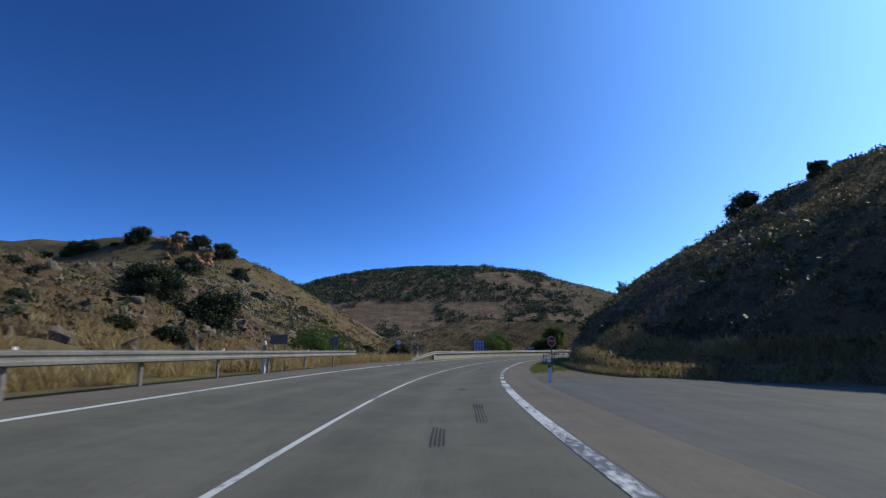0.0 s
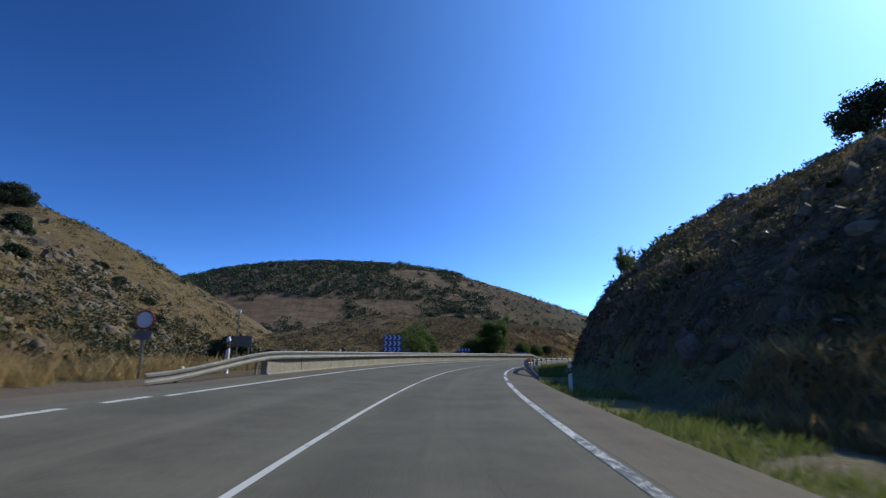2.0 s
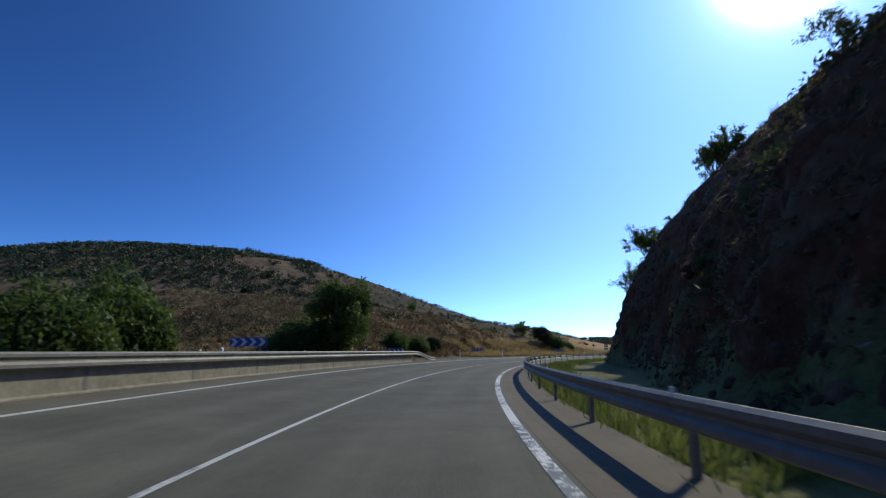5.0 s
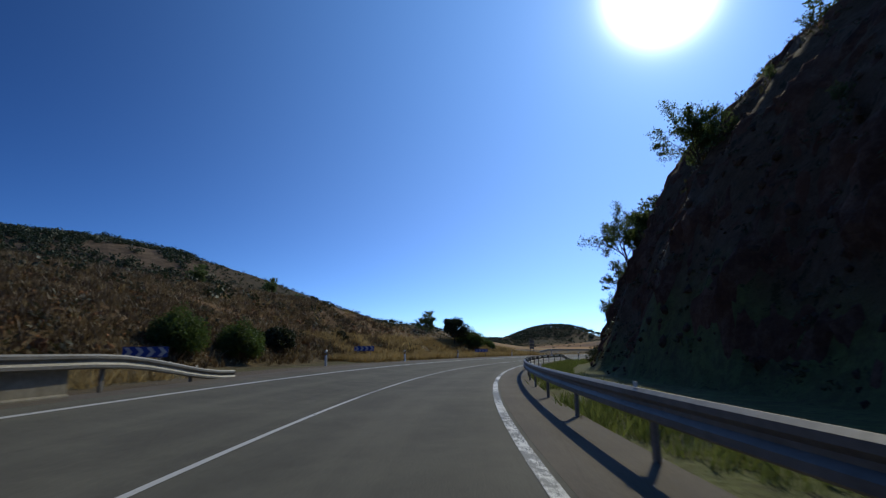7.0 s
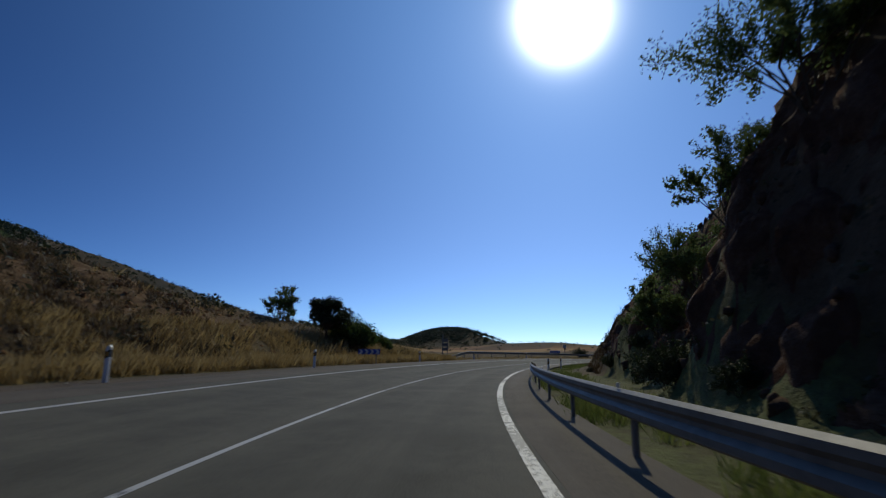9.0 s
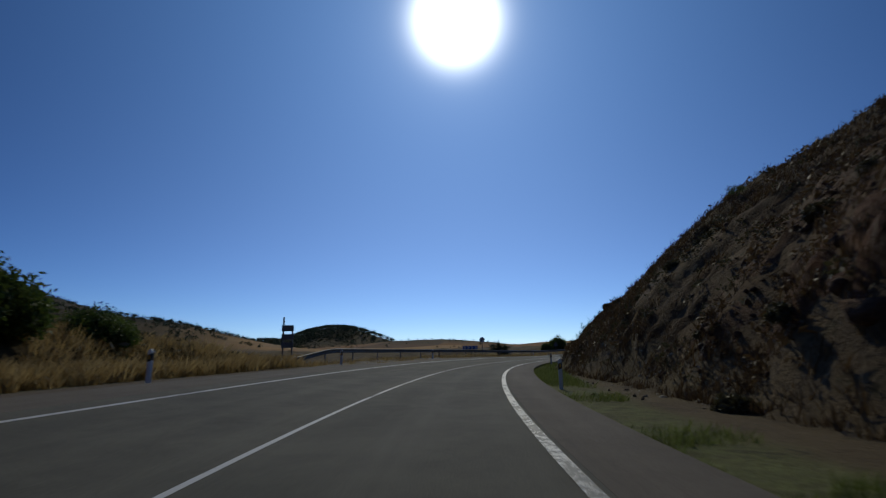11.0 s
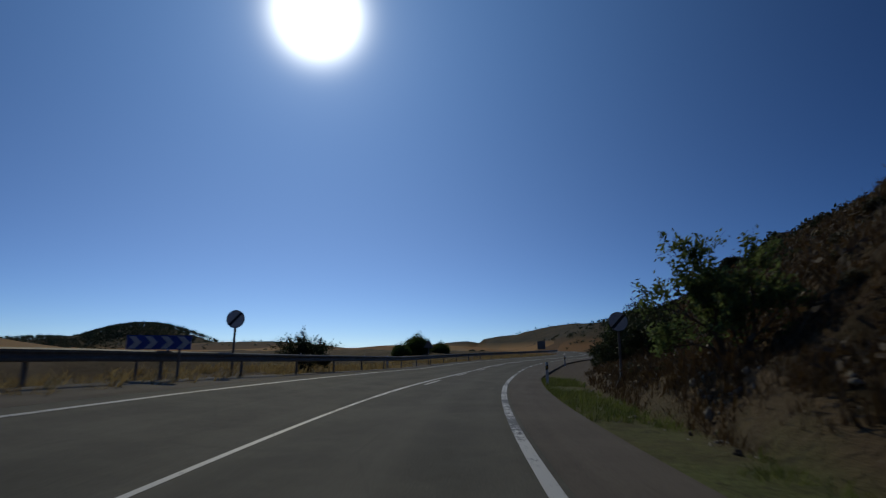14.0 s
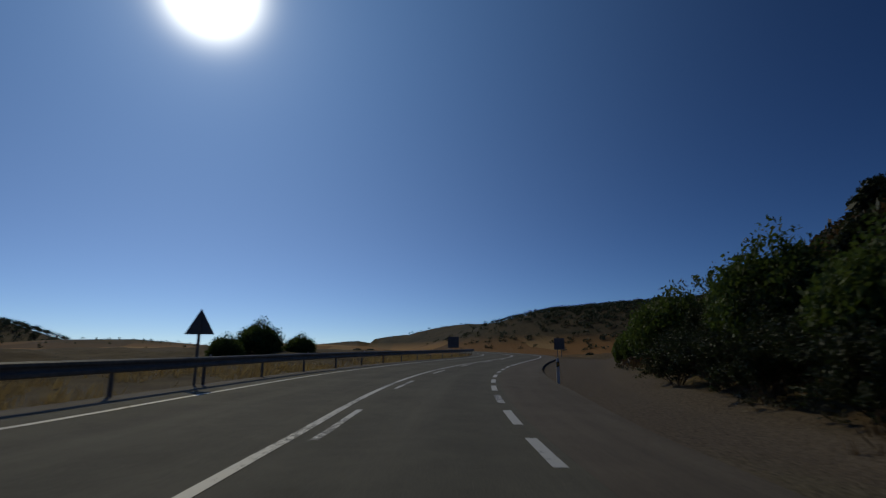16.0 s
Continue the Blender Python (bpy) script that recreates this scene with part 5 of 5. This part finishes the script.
def guard_rail(s0, s1, lat, side, label, post_gap=4.0, dz=0.0, ends=(True, True)):
    """side +1: on the right, facing left; -1: on the left."""
    thing = empty("guard_rail", Matrix(), label, "guard rail")
    lf = lat if callable(lat) else (lambda s: lat)

    def drop(s):
        d = dz
        if ends[0]:
            d -= 0.62 * (1 - float(smooth((s - s0) / 7.0)))
        if ends[1]:
            d -= 0.62 * (1 - float(smooth((s1 - s) / 7.0)))
        return d
    st = list(np.arange(s0, s1, 1.0)) + [s1]
    part("beam", sweep(w_profile(side), st, lf, drop), M_STEEL, thing, "galvanised W-shaped beam")
    me = bpy.data.meshes.new("post")
    bm = box(0.06, 0.12, 1.15, 0.008)
    bm.to_mesh(me)
    bm.free()
    me.materials.append(M_POST)
    bl = bpy.data.meshes.new("spacer")
    bm = box(0.1, 0.1, 0.2, 0.01)
    bm.to_mesh(bl)
    bl.materials.append(M_POST)
    bm.free()
    rf = bpy.data.meshes.new("reflector")
    bm = box(0.012, 0.09, 0.06, 0.0)
    bm.to_mesh(rf)
    bl.materials.append(M_WHITE)
    rf.materials.append(M_WHITE)
    bm.free()
    for i, s in enumerate(np.arange(s0 + 1.5, s1 - 0.8, post_gap)):
        turn = heading(s)
        p = at(s, lf(s) + side * 0.16, drop(s) - 0.45)
        part("post", me, None, thing, m=facing(p, turn))
        part("spacer", bl, None, thing, m=facing(at(s, lf(s) + side * 0.065, drop(s) + 0.5), turn))
        if i % 2 == 0:
            part("reflector", rf, None, thing, m=facing(at(s, lf(s) - side * 0.01, drop(s) + 0.752), turn))
    return thing


guard_rail(-40, 33.1, -7.75, -1, "weathered steel guard rail along the outer verge", ends=(False, False), dz=0.12)
guard_rail(46, 130, lambda s: -6.75 - 0.7 * float(smooth((54 - s) / 8)) - 0.5 * float(smooth((s - 122) / 8)), -1, "steel guard rail over a low concrete wall", dz=0.1)
guard_rail(60.5, 178, lambda s: 2.95 + 0.5 * float(smooth((68 - s) / 8)), 1, "steel guard rail on the inside of the bend", dz=0.02)
guard_rail(204, 330, lambda s: -7.05 - float(ramp(s, [204, 216, 228, 236, 246, 258], [4.0, 3.2, 2.0, 1.2, 0.4, 0.0])), -1, "dark backlit steel guard rail along the outer verge", dz=0.1, ends=(True, False))

# low concrete wall below the outer rail
wall_prof = [(0.0, -0.3), (0.0, 0.03), (0.05, 0.06), (0.05, 0.58), (0.08, 0.62), (0.25, 0.62), (0.28, 0.58), (0.28, -0.3)]
cw = part("concrete_wall", sweep([(-o, h) for o, h in wall_prof], list(np.arange(52, 123.1, 1.5)), -6.84, 0.0), M_CONCRETE)
tagged(cw, "low pale concrete wall under the outer guard rail", "wall")


# ---- delineator posts and signs ----
def delineator():
    thing = empty("delineator_post", Matrix(), "white plastic delineator post with black band and reflector", "road post", "delineator posts along the road")
    body = [(-0.06, 0), (0.06, 0), (0.06, 0.98), (0.02, 1.05), (-0.06, 1.0)]
    part("body", plate(body, 0.1), M_WHITE, thing)
    part("band", plate([(-0.062, 0.66), (0.062, 0.72), (0.062, 0.92), (-0.062, 0.86)], 0.106), M_BLACK, thing, "slanted black band")
    part("reflector", plate([(-0.025, 0.74), (0.025, 0.75), (0.025, 0.86), (-0.025, 0.85)], 0.114), M_AMBER, thing, "amber reflector")
    return thing


DELIN = delineator()
first = True
for s, lat in [(20.8, 3.6), (52.9, 3.9), (68.0, 3.7), (21.7, -8.2), (53.0, -8.9), (67, -9.0), (100, -8.6), (117, -8.6), (144, -9.6), (157.3, -9.0), (170, -8.3), (190, -8.6), (206, -8.2),
               (178.5, 3.7), (193.5, 3.7), (220.8, 3.85), (247.0, 3.5), (275.6, 4.3), (225, -8.0), (260, -7.8)]:
    p = at(s, lat, 0)
    g = spot(s, lat)
    m = facing(Vector((p.x, p.y, g.z - 0.03)), heading(s))
    if (s, lat) in ((21.7, -8.2), (53.0, -8.9)):
        m = m @ Matrix.Diagonal((1, 1, 1.35, 1))
    if first:
        DELIN.matrix_basis = m
        first = False
    else:
        copy_thing(DELIN, m)


def disc(r, n=40, z=0.0):
    return [(r * math.cos(2 * math.pi * k / n), z + r * math.sin(2 * math.pi * k / n)) for k in range(n)]


def stop_sign(s, lat):
    p = at(s, lat, -0.22)
    thing = empty("stop_sign", facing(p, heading(s) - 35), "red octagonal stop sign with white border on a steel post", "road sign")
    part("post", box(0.08, 0.04, 2.25, 0.005), M_POST, thing, "square grey steel post")
    k = 2 * math.pi / 8
    octo = lambda r: [(r * math.cos(k * (i + 0.5)), 1.98 + r * math.sin(k * (i + 0.5))) for i in range(8)]
    board = part("panel", plate(octo(0.335), 0.02), M_SIGN_WHITE, thing, "white octagonal plate", Matrix.Translation((0, -0.035, 0)))
    part("face", plate(octo(0.3), 0.004), M_RED, board, "red face", Matrix.Translation((0, -0.013, 0)))
    txt = bpy.data.curves.new("lettering", "FONT")
    txt.body, txt.size, txt.align_x, txt.align_y, txt.extrude = "STOP", 0.2, "CENTER", "CENTER", 0.002
    ob = new("lettering", txt)
    ob.data.materials.append(M_SIGN_WHITE)
    dg = bpy.context.evaluated_depsgraph_get()
    me = bpy.data.meshes.new_from_object(ob.evaluated_get(dg))
    bpy.data.objects.remove(ob)
    part("lettering", me, M_SIGN_WHITE, board, "white letters", Matrix.Translation((0, -0.018, 1.98)) @ Matrix.Rotation(radians(90), 4, "X"))
    return thing


def chevron_board(s, lat, rows, z0, turn, label, width=1.75, h=0.5, gap=0.03, back=False, base=None):
    p = spot(s, lat) if base is None else base
    thing = empty("chevron_board", facing(p, turn), label, "road sign", "curve chevron boards")
    top = z0 + rows * (h + gap)
    for x in (-width * 0.32, width * 0.32):
        part("post", box(0.07, 0.05, top + 0.25, 0.004), M_POST, thing, m=Matrix.Translation((x, 0.05, -0.25)))
    for r in range(rows):
        z = z0 + r * (h + gap)
        panel = part("panel", plate([(-width / 2, z), (width / 2, z), (width / 2, z + h), (-width / 2, z + h)], 0.025), M_SIGN_BACK if back else M_BLUE, thing, m=Matrix.Translation((0, 0.0, 0)))
        if back:
            continue
        n = 4
        w = width / n
        for c in range(n):
            x0 = -width / 2 + c * w + 0.05
            a = [(x0, z + 0.03), (x0 + w * 0.42, z + 0.03), (x0 + w * 0.8, z + h / 2), (x0 + w * 0.42, z + h - 0.03), (x0, z + h - 0.03), (x0 + w * 0.38, z + h / 2)]
            part("chevron", plate(a, 0.004), M_SIGN_WHITE, panel, "white arrow", Matrix.Translation((0, -0.015, 0)))
    return thing


def round_sign(s, lat, kind, z, turn, label, r=0.3, base=None):
    p = spot(s, lat) if base is None else base
    thing = empty("round_sign", facing(p, turn), label, "road sign")
    part("post", box(0.08, 0.04, z + r * 0.8 + 0.3, 0.004), M_POST, thing, m=Matrix.Translation((0, 0.03, -0.3)))
    if kind == "ring":
        panel = part("panel", plate(disc(r, z=z), 0.02), M_RED, thing, "red rim", Matrix.Translation((0, 0, 0)))
        part("face", plate(disc(r * 0.8, z=z), 0.004), M_SIGN_WHITE, panel, "white face", Matrix.Translation((0, -0.013, 0)))
        part("plate", plate([(-0.25, z - r - 0.3), (0.25, z - r - 0.3), (0.25, z - r - 0.04), (-0.25, z - r - 0.04)], 0.015), M_SIGN_BACK, thing, "grey plate below the disc")
    else:
        panel = part("panel", plate(disc(r, z=z), 0.02), M_BLACK, thing, "dark rim", Matrix.Translation((0, 0, 0)))
        part("face", plate(disc(r * 0.94, z=z), 0.004), M_SIGN_WHITE, panel, "white face", Matrix.Translation((0, -0.013, 0)))
        q = r * 0.62
        part("bar", plate([(-q - 0.05, z - q), (-q + 0.05, z - q - 0.04), (q + 0.05, z + q), (q - 0.05, z + q + 0.04)], 0.004), M_BLACK, panel, "black slanting bar", Matrix.Translation((0, -0.018, 0)))
    return thing


def warning_back(s, lat, z, turn, label, side=0.9):
    p = spot(s, lat)
    thing = empty("triangle_sign", facing(p, turn), label, "road sign")
    part("post", box(0.08, 0.04, z + side * 0.7 + 0.3, 0.004), M_POST, thing, m=Matrix.Translation((0, -0.03, -0.3)))
    h = side * 0.866
    part("panel", plate([(-side / 2, z), (side / 2, z), (0, z + h)], 0.02), M_SIGN_BACK, thing, "grey back of the plate", Matrix.Translation((0, 0.0, 0)))
    return thing


def stop_back(s, lat, turn, label):
    thing = empty("octagonal_sign", facing(spot(s, lat), turn), label, "road sign")
    part("post", box(0.08, 0.04, 2.2, 0.004), M_POST, thing, m=Matrix.Translation((0, -0.04, -0.3)))
    k = math.pi / 4
    part("panel", plate([(0.36 * math.cos(k * (i + 0.5)), 1.6 + 0.36 * math.sin(k * (i + 0.5))) for i in range(8)], 0.02), M_SIGN_BACK, thing, "grey back of the plate")
    return thing


def panel_signs(s, lat, turn, label, boards, mast):
    p = spot(s, lat)
    thing = empty("direction_sign", facing(p, turn), label, "road sign")
    part("post", box(0.09, 0.09, mast + 0.3, 0.006), M_POST, thing, m=Matrix.Translation((-0.25, 0.06, -0.3)))
    part("post", box(0.09, 0.09, boards[-1][0] + boards[-1][2] + 0.3, 0.006), M_POST, thing, m=Matrix.Translation((0.35, 0.06, -0.3)))
    for z, w, h in boards:
        part("panel", plate([(-w / 2 + 0.05, z), (w / 2 + 0.05, z), (w / 2 + 0.05, z + h), (-w / 2 + 0.05, z + h)], 0.03), M_SIGN_BACK, thing, "dark grey board")
    return thing


stop_sign(34.3, 4.7)
chevron_board(82.1, -10.3, 3, 0.9, 10, "three stacked blue boards with white chevrons behind the rail", 1.7, 0.5, 0.06)
chevron_board(85.4, -10.3, 1, 0.75, 40, "dark back of a chevron board behind the rail", 1.3, 0.5, back=True)
chevron_board(105.4, -10.5, 1, 1.1, 22, "single blue chevron board behind the rail", 1.8, 0.42)
chevron_board(132, -12.2, 1, 0.75, 34, "single blue chevron board on the verge", 1.8, 0.42)
chevron_board(156.2, -12.4, 1, 0.85, 44, "single blue chevron board in dry grass", 1.8, 0.42)
chevron_board(183.5, -10.6, 1, 0.75, 55, "single blue chevron board in dry grass", 1.8, 0.42)
chevron_board(237.6, -8.5, 1, 1.0, 66, "dark chevron board behind the rail", 1.8, 0.42)
round_sign(49.0, -9.6, "ring", 1.75, 8, "round white sign with red rim on the gravel verge")
round_sign(241.9, -8.6, "end", 2.25, 74, "round white end-of-limit sign on a steel post", 0.35)
round_sign(242.3, 5.9, "end", 2.15, 80, "round white end-of-limit sign on the grassy verge", 0.35)
warning_back(269.2, -7.3, 1.64, 86, "dark back of a triangular warning sign")
stop_back(35.4, -10.2, 8, "dark back of an octagonal sign on a steel post")
chevron_board(25.5, -9.3, 1, 1.3, heading(25.5) + 35, "wide dark board on two posts behind the rail", 1.6, 0.46, back=True)
panel_signs(208.2, -13.0, 58, "stacked dark boards of a direction sign", [(1.25, 0.8, 0.36), (1.8, 0.8, 0.36), (2.35, 0.8, 0.4)], 3.3)

panel_signs(326, -9.8, 86, "dark roadside board on two posts beside the far bend", [(1.1, 1.5, 1.5)], 2.6)
panel_signs(330, 5.0, 86, "dark roadside board on two posts beside the far bend", [(1.0, 1.5, 1.6)], 2.6)
chevron_board(56.3, -10.0, 1, 1.05, heading(56.3) + 35, "wide dark board on two posts behind the rail", 1.6, 0.46, back=True)


def mast(s, lat, h):
    thing = empty("mast", facing(spot(s, lat), heading(s)), "thin dark pole with a small pale box on top", "pole")
    part("pole", tube(0.035, h, 8, 0.025), M_POST, thing)
    part("head", box(0.16, 0.1, 0.16, 0.015), M_WHITE, thing, "small pale box", Matrix.Translation((0, 0, h)))
    return thing


mast(56.8, -10.5, 2.6)

# ---- broken lines and small marks ----
for k in range(5):
    paint(19.4 + 2.85 * k, 19.4 + 2.85 * k + 1.8, 1.8, 0.17, M_PAINT_WORN, "short worn white dash of the junction edge line", 0.6)
for k in range(10):
    paint(259.3 + 3.4 * k, 259.3 + 3.4 * k + 2.0, 1.72, 0.17, M_PAINT, "short white dash of the edge line", 0.6)
for k in range(5):
    paint(33.6 + 2.2 * k, 33.6 + 2.2 * k + 1.3, -5.85, 0.15, M_PAINT, "short white dash of the outer edge line", 0.6)
for k in range(8):
    paint(243.2 + 8.9 * k, 243.2 + 8.9 * k + 3.6, -1.3, 0.13, M_PAINT, "white dash beside the centre line", 0.9)
for s, lat, ln in [(6.7, -0.02, 1.7), (8.8, 0.68, 3.1), (16, 0.3, 0.9), (30.0, 0.1, 6.8)]:
    for k in range(4):
        o = lat + 0.055 * k
        strip("skid_mark", M_TAR, s + 0.05 * (k % 2), s + ln - 0.08 * k, o, o + 0.03, 0.004, "thin dark rubber mark on the asphalt", "road marking", 1, 0.15, 0.03)
